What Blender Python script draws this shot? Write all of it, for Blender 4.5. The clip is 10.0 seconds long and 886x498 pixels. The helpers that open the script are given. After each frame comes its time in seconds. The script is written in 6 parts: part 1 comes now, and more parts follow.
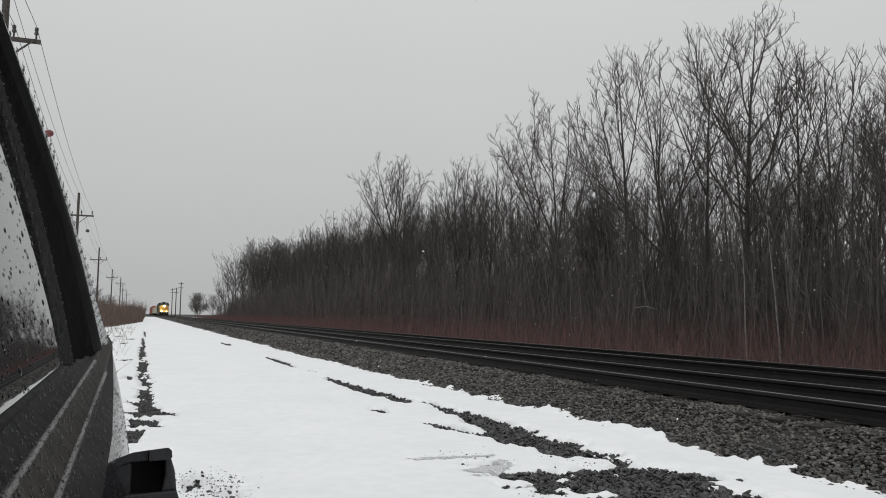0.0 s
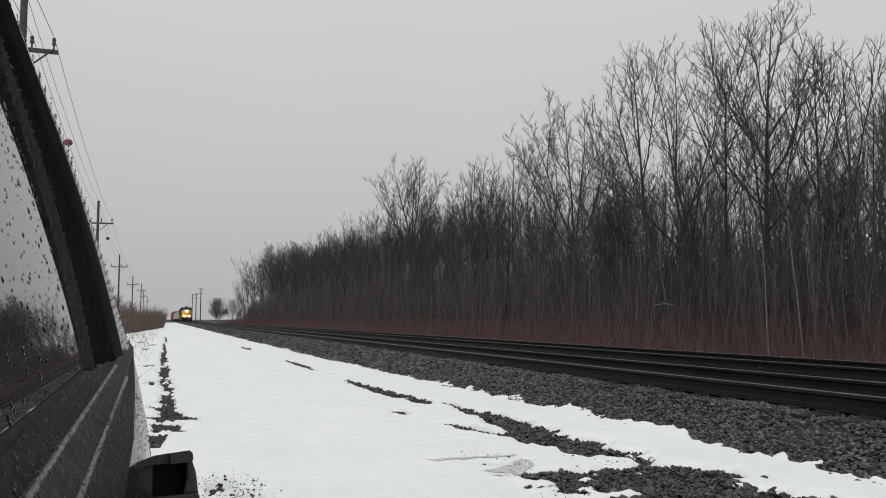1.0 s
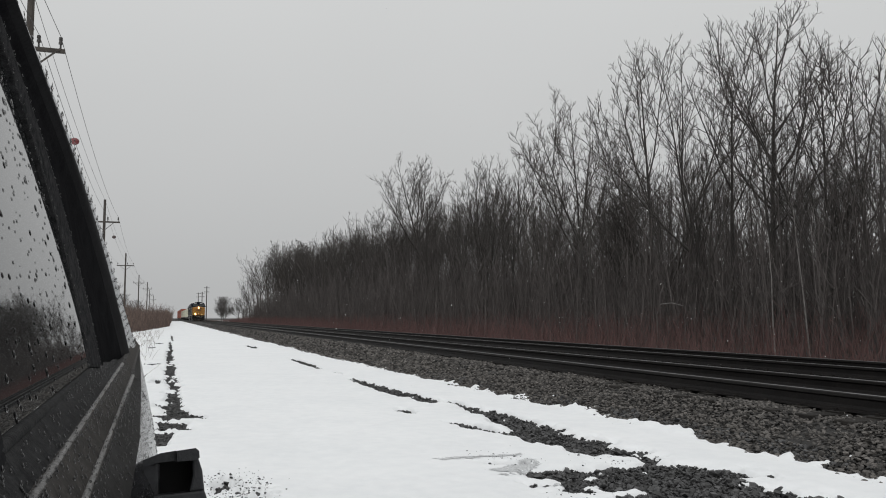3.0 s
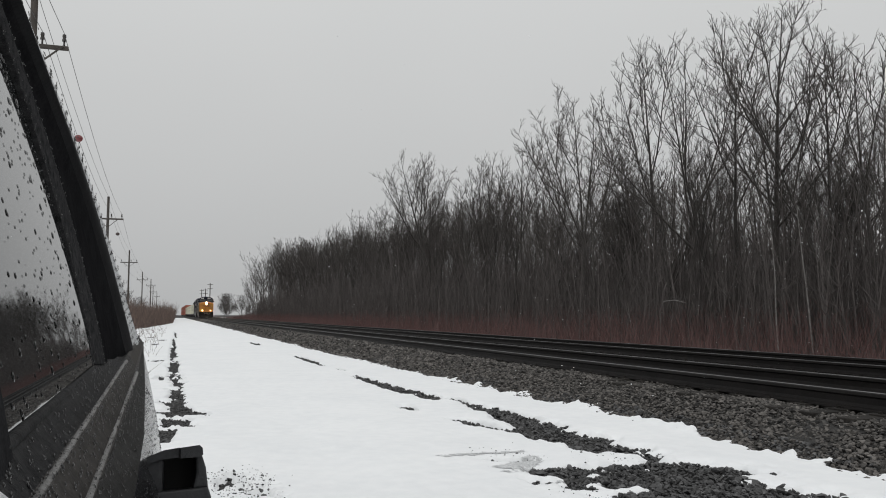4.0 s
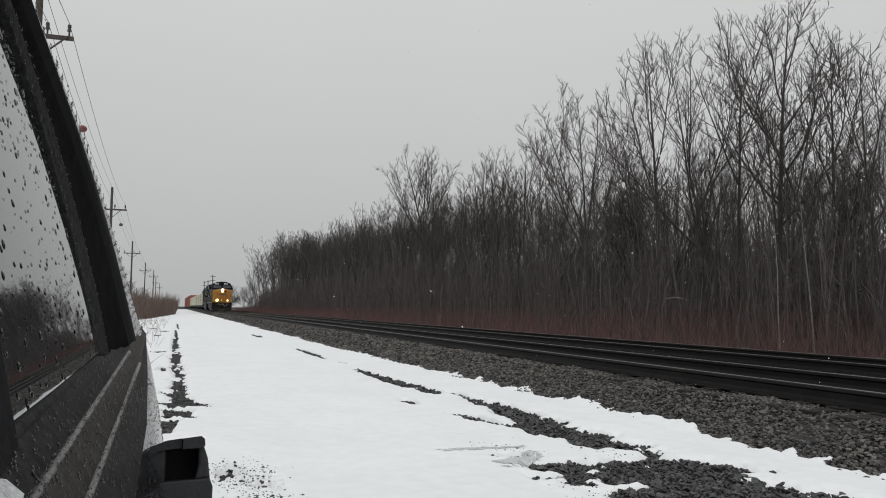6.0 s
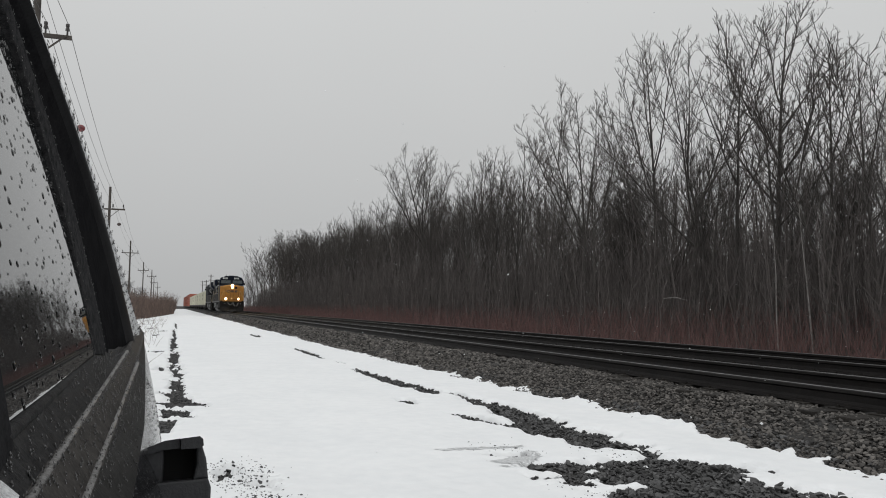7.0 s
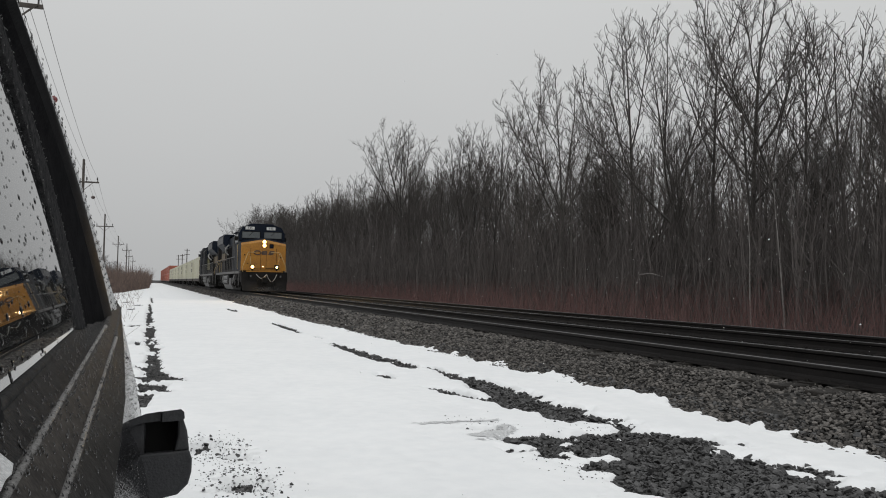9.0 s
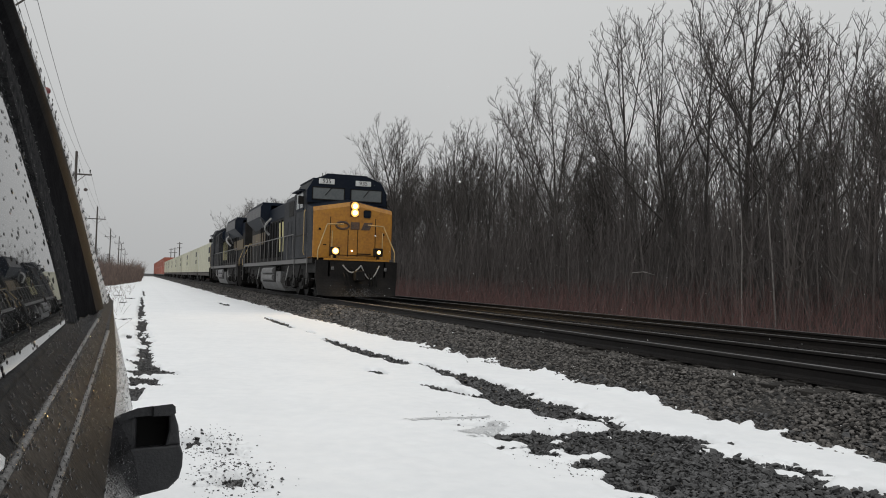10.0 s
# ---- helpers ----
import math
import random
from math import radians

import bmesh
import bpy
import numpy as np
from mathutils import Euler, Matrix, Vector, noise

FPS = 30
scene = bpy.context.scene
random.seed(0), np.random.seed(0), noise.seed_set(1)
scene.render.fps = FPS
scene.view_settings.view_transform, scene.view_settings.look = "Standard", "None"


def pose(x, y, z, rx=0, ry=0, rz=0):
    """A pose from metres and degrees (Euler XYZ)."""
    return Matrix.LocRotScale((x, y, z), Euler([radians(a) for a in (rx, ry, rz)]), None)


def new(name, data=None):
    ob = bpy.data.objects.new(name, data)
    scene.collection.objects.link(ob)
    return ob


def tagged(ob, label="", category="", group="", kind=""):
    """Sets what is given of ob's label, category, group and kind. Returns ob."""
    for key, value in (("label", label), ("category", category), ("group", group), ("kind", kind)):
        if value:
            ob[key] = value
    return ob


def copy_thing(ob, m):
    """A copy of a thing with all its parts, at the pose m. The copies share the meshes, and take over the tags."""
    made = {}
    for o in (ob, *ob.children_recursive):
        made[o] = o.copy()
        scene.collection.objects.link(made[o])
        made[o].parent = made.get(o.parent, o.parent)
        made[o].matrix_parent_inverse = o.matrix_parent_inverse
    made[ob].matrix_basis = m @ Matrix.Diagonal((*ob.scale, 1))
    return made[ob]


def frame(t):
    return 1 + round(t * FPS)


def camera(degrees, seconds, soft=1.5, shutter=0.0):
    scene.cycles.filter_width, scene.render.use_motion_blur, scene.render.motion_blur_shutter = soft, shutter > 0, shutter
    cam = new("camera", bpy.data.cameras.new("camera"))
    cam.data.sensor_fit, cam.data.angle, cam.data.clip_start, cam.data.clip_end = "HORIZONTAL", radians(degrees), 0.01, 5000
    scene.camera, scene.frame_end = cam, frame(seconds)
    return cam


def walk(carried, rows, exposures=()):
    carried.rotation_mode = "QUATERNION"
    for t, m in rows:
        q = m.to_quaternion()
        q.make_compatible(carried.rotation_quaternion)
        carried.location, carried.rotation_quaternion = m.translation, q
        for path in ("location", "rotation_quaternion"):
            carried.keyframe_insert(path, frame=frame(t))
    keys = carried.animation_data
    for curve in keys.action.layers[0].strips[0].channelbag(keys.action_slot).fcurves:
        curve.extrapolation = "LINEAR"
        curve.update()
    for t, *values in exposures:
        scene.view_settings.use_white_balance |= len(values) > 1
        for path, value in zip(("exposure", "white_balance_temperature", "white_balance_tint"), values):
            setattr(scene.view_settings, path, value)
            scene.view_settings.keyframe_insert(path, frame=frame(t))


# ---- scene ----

# field of view and path of the hand-held camera
cam = camera(57.0, 10.0, soft=1.0)
PATH = [
    (0, -20.2597, 4.8312, -0.8735, 0.0072, 0.0249, 1.3189),
    (0.5, -18.9410, 4.9850, -0.1443, 0.0096, 0.0344, 1.3159),
    (1, -18.9508, 4.8873, 0.1044, 0.0102, 0.0335, 1.3147),
    (1.5, -18.8324, 4.7152, 0.2901, 0.0100, 0.0297, 1.3147),
    (2, -18.7580, 4.7960, 0.2503, 0.0094, 0.0364, 1.3138),
    (2.5, -18.6894, 4.8552, 0.0652, 0.0099, 0.0384, 1.3128),
    (4, -18.3647, 4.6120, -0.0297, 0.0092, 0.0294, 1.3152),
    (4.5, -18.2871, 4.4925, -0.1758, 0.0091, 0.0263, 1.3146),
    (5, -18.1852, 4.2604, -0.3060, 0.0090, 0.0274, 1.3142),
    (5.5, -18.1139, 4.2087, -0.5996, 0.0075, 0.0218, 1.3160),
    (7, -18.3443, 4.2138, -0.7428, 0.0076, 0.0342, 1.3148),
    (7.5, -18.4257, 3.9670, -0.6849, 0.0069, 0.0238, 1.3156),
    (8, -18.7682, 3.5915, -0.5110, 0.0053, 0.0247, 1.3159),
    (8.5, -19.1404, 3.1729, -0.1977, 0.0033, 0.0238, 1.3140),
    (9, -19.9064, 2.4957, -0.9379, 0.0006, 0.0060, 1.3175),
    (9.5, -19.8812, 2.4838, -1.0059, 0.0009, 0.0063, 1.3170),
    (10, -20.4020, 2.2420, -1.5340, 0.0000, 0.0000, 1.3200),
]
walk(cam, [(t, pose(x, y, z, 90 + pitch, roll, yaw)) for t, yaw, pitch, roll, x, y, z in PATH])

# ---- world and sun: a closed overcast sky, snow in the air ----
SUN_EL, SUN_AZ = 38.0, 200.0
world = bpy.data.worlds.new("overcast")
scene.world = world
world.use_nodes = True
wn, wl = world.node_tree.nodes, world.node_tree.links
wn.clear()
w_out = wn.new("ShaderNodeOutputWorld")
w_bg = wn.new("ShaderNodeBackground")
w_sky = wn.new("ShaderNodeTexSky")
w_sky.sky_type, w_sky.sun_disc = "NISHITA", False
w_sky.sun_elevation, w_sky.sun_rotation = radians(SUN_EL), radians(SUN_AZ)
w_sky.air_density, w_sky.dust_density, w_sky.ozone_density = 1.0, 6.0, 1.0
w_hsv = wn.new("ShaderNodeHueSaturation")
w_hsv.inputs["Saturation"].default_value = 0.0
w_coord = wn.new("ShaderNodeTexCoord")
w_sep = wn.new("ShaderNodeSeparateXYZ")
w_ramp = wn.new("ShaderNodeValToRGB")      # cloud deck: a little darker towards the horizon
els = w_ramp.color_ramp.elements
els[0].position, els[0].color = 0.0, (4.7, 4.77, 4.8, 1)
els[1].position, els[1].color = 0.40, (6.45, 6.55, 6.55, 1)
top = els.new(0.95)
top.color = (9.75, 9.9, 9.9, 1)
mid = els.new(0.16)
mid.color = (5.45, 5.53, 5.55, 1)
w_noise = wn.new("ShaderNodeTexNoise")
w_noise.inputs["Scale"].default_value = 1.6
w_noise.inputs["Detail"].default_value = 4
w_nr = wn.new("ShaderNodeMapRange")
w_nr.inputs["To Min"].default_value, w_nr.inputs["To Max"].default_value = 0.94, 1.06
w_mul = wn.new("ShaderNodeMix")
w_mul.data_type, w_mul.blend_type = "RGBA", "MULTIPLY"
w_mul.inputs[0].default_value = 1.0
w_mix = wn.new("ShaderNodeMix")
w_mix.data_type = "RGBA"
w_mix.inputs[0].default_value = 0.93
wl.new(w_sky.outputs[0], w_hsv.inputs["Color"])
wl.new(w_coord.outputs["Generated"], w_sep.inputs[0])
wl.new(w_sep.outputs["Z"], w_ramp.inputs[0])
wl.new(w_coord.outputs["Generated"], w_noise.inputs["Vector"])
wl.new(w_noise.outputs["Fac"], w_nr.inputs[0])
wl.new(w_ramp.outputs[0], w_mul.inputs[6])
wl.new(w_nr.outputs[0], w_mul.inputs[7])
wl.new(w_hsv.outputs[0], w_mix.inputs[6])
wl.new(w_mul.outputs[2], w_mix.inputs[7])
wl.new(w_mix.outputs[2], w_bg.inputs["Color"])
w_bg.inputs["Strength"].default_value = 0.1
wl.new(w_bg.outputs[0], w_out.inputs[0])
sun = new("sun", bpy.data.lights.new("sun", "SUN"))
sun.data.energy, sun.data.angle, sun.data.color = 0.5, radians(60), (1.0, 0.98, 0.95)
sun.matrix_world = pose(0, 0, 40, 90 - SUN_EL, 0, 180 - SUN_AZ)
scene.view_settings.exposure = 0.0


# ---- materials ----
def material(name, base, rough=0.6, metal=0.0, spots=None, scale=8.0, mix=0.5, bump=0.0, bump_scale=40.0, random_value=0.0, coat=0.0, fine=None, spec=0.5):
    """A surface: base colour, patches of a second colour at two scales, fine relief, variation from object to object."""
    m = bpy.data.materials.new(name)
    m.use_nodes = True
    n, l = m.node_tree.nodes, m.node_tree.links
    b = n["Principled BSDF"]
    b.inputs["Roughness"].default_value, b.inputs["Metallic"].default_value = rough, metal
    b.inputs["Coat Weight"].default_value = coat
    b.inputs["Specular IOR Level"].default_value = spec
    tc = n.new("ShaderNodeTexCoord")
    spots = spots or tuple(c * 0.7 for c in base)
    t1, t2 = n.new("ShaderNodeTexNoise"), n.new("ShaderNodeTexNoise")
    t1.inputs["Scale"].default_value, t1.inputs["Detail"].default_value = scale, 5
    t2.inputs["Scale"].default_value, t2.inputs["Detail"].default_value = scale * 9, 3
    add = n.new("ShaderNodeMath")
    add.operation = "ADD"
    rng = n.new("ShaderNodeMapRange")
    rng.inputs["From Min"].default_value, rng.inputs["From Max"].default_value = 0.75, 1.25
    rng.inputs["To Max"].default_value = mix * 2
    col = n.new("ShaderNodeMix")
    col.data_type = "RGBA"
    col.inputs[6].default_value, col.inputs[7].default_value = (*base, 1), (*spots, 1)
    for t in (t1, t2):
        l.new(tc.outputs["Object"], t.inputs["Vector"])
    l.new(t1.outputs["Fac"], add.inputs[0])
    l.new(t2.outputs["Fac"], add.inputs[1])
    l.new(add.outputs[0], rng.inputs[0])
    l.new(rng.outputs[0], col.inputs[0])
    last = col.outputs[2]
    if random_value:
        info = n.new("ShaderNodeObjectInfo" if fine is None else "ShaderNodeNewGeometry")
        r2 = n.new("ShaderNodeMapRange")
        r2.inputs["To Min"].default_value, r2.inputs["To Max"].default_value = 1 - random_value, 1 + random_value
        l.new(info.outputs["Random" if fine is None else "Random Per Island"], r2.inputs[0])
        hv = n.new("ShaderNodeHueSaturation")
        l.new(r2.outputs[0], hv.inputs["Value"])
        l.new(last, hv.inputs["Color"])
        last = hv.outputs[0]
    l.new(last, b.inputs["Base Color"])
    if bump:
        t3, bp = n.new("ShaderNodeTexNoise"), n.new("ShaderNodeBump")
        t3.inputs["Scale"].default_value, t3.inputs["Detail"].default_value = bump_scale, 4
        bp.inputs["Strength"].default_value, bp.inputs["Distance"].default_value = bump, 0.02
        l.new(tc.outputs["Object"], t3.inputs["Vector"])
        l.new(t3.outputs["Fac"], bp.inputs["Height"])
        l.new(bp.outputs[0], b.inputs["Normal"])
    return m


def glowing(name, colour, strength):
    m = bpy.data.materials.new(name)
    m.use_nodes = True
    b = m.node_tree.nodes["Principled BSDF"]
    b.inputs["Emission Color"].default_value, b.inputs["Emission Strength"].default_value = (*colour, 1), strength
    b.inputs["Base Color"].default_value = (*colour, 1)
    return m


M_SNOW = material("snow", (0.86, 0.87, 0.88), 0.75, spots=(0.80, 0.815, 0.83), scale=0.7, mix=0.5, bump=0.35, bump_scale=9.0)
M_WET_WHITE = material("wet_snow_and_pale_reflection", (0.74, 0.75, 0.76), 0.6, spots=(0.40, 0.41, 0.42), scale=40, mix=0.5, bump=0.6, bump_scale=90)
# wet earth, darkened further to paint shade between the stones
M_EARTH = material("wet_gravel_bed_gap_shade", (0.015, 0.0145, 0.014), 0.85, spots=(0.028, 0.026, 0.025), scale=3.0, bump=0.8, bump_scale=28.0)
M_STONE = material("ballast_stone", (0.100, 0.092, 0.085), 0.8, spots=(0.052, 0.048, 0.045), scale=14, random_value=0.88, fine=True)
M_CINDER = material("dark_wet_gravel", (0.062, 0.061, 0.062), 0.5, spots=(0.026, 0.026, 0.027), scale=14, random_value=0.8, fine=True)
M_BEDSTONE = material("dark_bed_ballast", (0.024, 0.022, 0.021), 0.75, spots=(0.014, 0.013, 0.0125), scale=12, random_value=0.4, fine=True, spec=0.2)
M_RAIL = material("wet_rusty_rail_steel", (0.018, 0.016, 0.0155), 0.55, spots=(0.010, 0.009, 0.009), scale=3, bump=0.2, bump_scale=70, spec=0.12)
M_RAILHEAD = material("worn_rail_head", (0.22, 0.22, 0.225), 0.5, 0.5, spots=(0.12, 0.118, 0.116), scale=2.0, mix=0.5)
M_TIE = material("creosoted_tie", (0.018, 0.016, 0.015), 0.85, spots=(0.03, 0.027, 0.024), scale=5, random_value=0.3, bump=0.5, spec=0.2)
M_BARK = material("grey_brown_bark", (0.070, 0.064, 0.060), 0.9, spots=(0.045, 0.041, 0.038), scale=3, random_value=0.25, bump=0.6, bump_scale=25)
M_BIRCH = material("pale_birch_bark", (0.26, 0.25, 0.24), 0.85, spots=(0.12, 0.11, 0.105), scale=5, bump=0.3)
M_TWIG = material("dark_twigs", (0.098, 0.087, 0.082), 0.9, spots=(0.06, 0.052, 0.048), scale=2, random_value=0.25)
M_SAPLING = material("sapling_stems", (0.122, 0.109, 0.105), 0.9, spots=(0.08, 0.071, 0.068), scale=0.4, random_value=0.32, fine=True)
M_BRIAR = material("red_brown_brambles", (0.165, 0.092, 0.086), 0.9, spots=(0.11, 0.064, 0.061), scale=0.5, random_value=0.22, fine=True)
M_STRAW = material("dead_brown_weeds", (0.165, 0.115, 0.094), 0.9, spots=(0.095, 0.068, 0.058), scale=0.8, random_value=0.4, fine=True)
M_LITTER = material("leaf_litter", (0.10, 0.062, 0.05), 0.95, spots=(0.035, 0.024, 0.02), scale=1.2, bump=0.8, bump_scale=6)
M_POLE = material("weathered_pole_wood", (0.085, 0.075, 0.066), 0.9, spots=(0.05, 0.044, 0.04), scale=4, bump=0.4)
M_INSUL = material("dark_porcelain", (0.03, 0.027, 0.025), 0.25)
M_WIRE = material("aged_wire", (0.10, 0.10, 0.10), 0.6, 0.4)
M_GREYBALL = material("weathered_grey_ball", (0.05, 0.045, 0.045), 0.6, spots=(0.09, 0.06, 0.055), scale=4)
M_BALL = material("red_marker_ball", (0.22, 0.045, 0.048), 0.5, spots=(0.17, 0.045, 0.048), scale=3)


# ---- mesh helpers ----
def from_bm(name, bm, mat, parent=None, label="", smooth=False):
    me = bpy.data.meshes.new(name)
    bm.normal_update()
    bm.to_mesh(me)
    bm.free()
    for m in (mat if isinstance(mat, (list, tuple)) else [mat]):
        me.materials.append(m)
    if smooth:
        me.polygons.foreach_set("use_smooth", [True] * len(me.polygons))
    ob = new(name, me)
    if parent:
        ob.parent = parent
    if label:
        tagged(ob, label)
    return ob


def part(name, bm, mat, parent, label="", smooth=False):
    return from_bm(name, bm, mat, parent, label, smooth)


def from_arrays(name, verts, faces, mat, parent=None, smooth=False):
    """A mesh out of numpy arrays: verts (n, 3), faces (m, 3 or 4)."""
    verts, faces = np.asarray(verts, np.float32), np.asarray(faces, np.int32)
    me = bpy.data.meshes.new(name)
    k = faces.shape[1]
    me.vertices.add(len(verts))
    me.vertices.foreach_set("co", verts.ravel())
    me.loops.add(faces.size)
    me.loops.foreach_set("vertex_index", faces.ravel())
    me.polygons.add(len(faces))
    me.polygons.foreach_set("loop_start", np.arange(0, faces.size, k, dtype=np.int32))
    me.polygons.foreach_set("use_smooth", np.full(len(faces), smooth))
    me.update(calc_edges=True)
    me.validate()
    me.materials.append(mat)
    ob = new(name, me)
    if parent:
        ob.parent = parent
    return ob


def box(bm, x0, x1, y0, y1, z0, z1, bevel=0.0, mi=0):
    r = bmesh.ops.create_cube(bm, size=1.0, matrix=Matrix.LocRotScale(((x0 + x1) / 2, (y0 + y1) / 2, (z0 + z1) / 2), None, (x1 - x0, y1 - y0, z1 - z0)))
    faces = {f for v in r["verts"] for f in v.link_faces}
    for f in faces:
        f.material_index = mi
    if bevel:
        es = list({e for v in r["verts"] for e in v.link_edges})
        for f in bmesh.ops.bevel(bm, geom=es, offset=bevel, segments=2, profile=0.5, affect="EDGES")["faces"]:
            f.material_index = mi
    return r


def tube(bm, a, b, ra, rb=None, n=8, caps=True, mi=0):
    a, b = Vector(a), Vector(b)
    d = b - a
    m = Matrix.Translation((a + b) / 2) @ d.to_track_quat("Z", "Y").to_matrix().to_4x4()
    r = bmesh.ops.create_cone(bm, cap_ends=caps, segments=n, radius1=ra, radius2=ra if rb is None else rb, depth=d.length, matrix=m)
    for f in {f for v in r["verts"] for f in v.link_faces}:
        f.material_index = mi


def pipe(bm, pts, r, n=6, mi=0):
    for a, b in zip(pts, pts[1:]):
        tube(bm, a, b, r, r, n, True, mi)


def extrude_profile(bm, prof, axis, a, b, mi=0):
    """A closed prism: prof is a list of 2D points, axis the direction along which it runs from a to b."""
    def at(p, s):
        return {"x": (s, p[0], p[1]), "y": (p[0], s, p[1]), "z": (p[0], p[1], s)}[axis]
    va, vb = [bm.verts.new(at(p, a)) for p in prof], [bm.verts.new(at(p, b)) for p in prof]
    fs = [bm.faces.new(va), bm.faces.new(vb[::-1])]
    for i in range(len(prof)):
        j = (i + 1) % len(prof)
        fs.append(bm.faces.new((va[i], vb[i], vb[j], va[j])))
    for f in fs:
        f.material_index = mi
    bmesh.ops.recalc_face_normals(bm, faces=fs)
    return fs


def fractal(x, y, seed, octaves=4):
    """Smooth value noise on arrays, about -1 to 1."""
    rs = np.random.RandomState(seed)
    total, amp = np.zeros_like(x), 1.0
    for _ in range(octaves):
        g = rs.rand(256, 256) * 2 - 1
        xi, yi = np.floor(x).astype(int), np.floor(y).astype(int)
        fx, fy = x - xi, y - yi
        fx, fy = fx * fx * (3 - 2 * fx), fy * fy * (3 - 2 * fy)
        v = lambda i, j: g[(xi + i) % 256, (yi + j) % 256]
        total += amp * ((v(0, 0) * (1 - fx) + v(1, 0) * fx) * (1 - fy) + (v(0, 1) * (1 - fx) + v(1, 1) * fx) * fy)
        x, y, amp = x * 2.03 + 17.3, y * 2.03 + 5.7, amp * 0.5
    return total


# ---- the plan: rails run along +y ----
RAIL_Z = 0.556                 # top of the rails
NEAR = 6.557                   # near rail of the near track
GAUGE = 1.505
SPACING = 4.0
TRACK_X = NEAR + GAUGE / 2     # middle of the near track


def grid_mesh(xs, ys, zfun, name, mat, smooth=True, parent=None):
    X, Y = np.meshgrid(xs, ys, indexing="ij")
    Zs = zfun(X, Y)
    v = np.stack([X, Y, Zs], -1).reshape(-1, 3)
    i = np.arange(X.size).reshape(X.shape)
    f = np.stack([i[:-1, :-1], i[1:, :-1], i[1:, 1:], i[:-1, 1:]], -1).reshape(-1, 4)
    return from_arrays(name, v, f, mat, parent, smooth)


def bed_height(x, y):
    """The ground without snow: a flat track-side road, the ballast bed of two tracks, a low wood floor."""
    z = np.interp(x, [-400, -12, -1.2, 0.0, 5.3, 6.05, 12.8, 14.2, 17, 400], [-0.2, -0.1, -0.02, 0.0, 0.0, 0.335, 0.325, -0.15, -0.25, -0.1])
    return z


def stretch(a, b, n, p):
    return a + (b - a) * np.linspace(0, 1, n) ** p


def build_ground():
    xs = np.concatenate([[-900, -300, -100, -40, -20, -12, -6, -3, -1.2, 0, 1, 2, 3, 4, 5.0], np.linspace(5.2, 6.3, 8), [8, 10, 12.4, 12.8, 13.3, 14.2, 15.5, 17, 25, 40, 80, 200, 900]])
    ys = np.concatenate([[-400, -100, -30, -10, -3], stretch(0, 300, 120, 2.0), [400, 600, 1000, 2500]])
    ground = grid_mesh(xs, ys, bed_height, "ground", M_EARTH)
    tagged(ground, "wet gravel and earth under the snow, darkened for shaded stone gaps", "ground", kind="structure")
    floor = grid_mesh(np.array([14.6, 16, 18, 25, 40, 80, 200]), stretch(-40, 600, 80, 1.6), lambda x, y: bed_height(x, y) + 0.02 + 0.06 * fractal(x * 0.7, y * 0.7, 5), "woodland_floor", M_LITTER)
    tagged(floor, "reddish brown leaf litter and dead stems under the trees", "woodland floor", kind="structure")


def build_far_snow():
    ob = grid_mesh(np.linspace(14.8, 60, 12), np.linspace(226, 420, 24), lambda x, y: bed_height(x, y) + 0.10 + 0.05 * fractal(x * 0.4, y * 0.2, 61), "snow_field", M_SNOW)
    tagged(ob, "white snowy clearing past the end of the wood", "snow", kind="structure")


def blob(x, y, cx, cy, rx, ry, ang=0.0):
    """Positive inside an ellipse, 1 at its middle, falling below zero outside."""
    c, s = math.cos(ang), math.sin(ang)
    u, v = (x - cx) * c + (y - cy) * s, -(x - cx) * s + (y - cy) * c
    return 1 - np.sqrt((u / rx) ** 2 + (v / ry) ** 2)


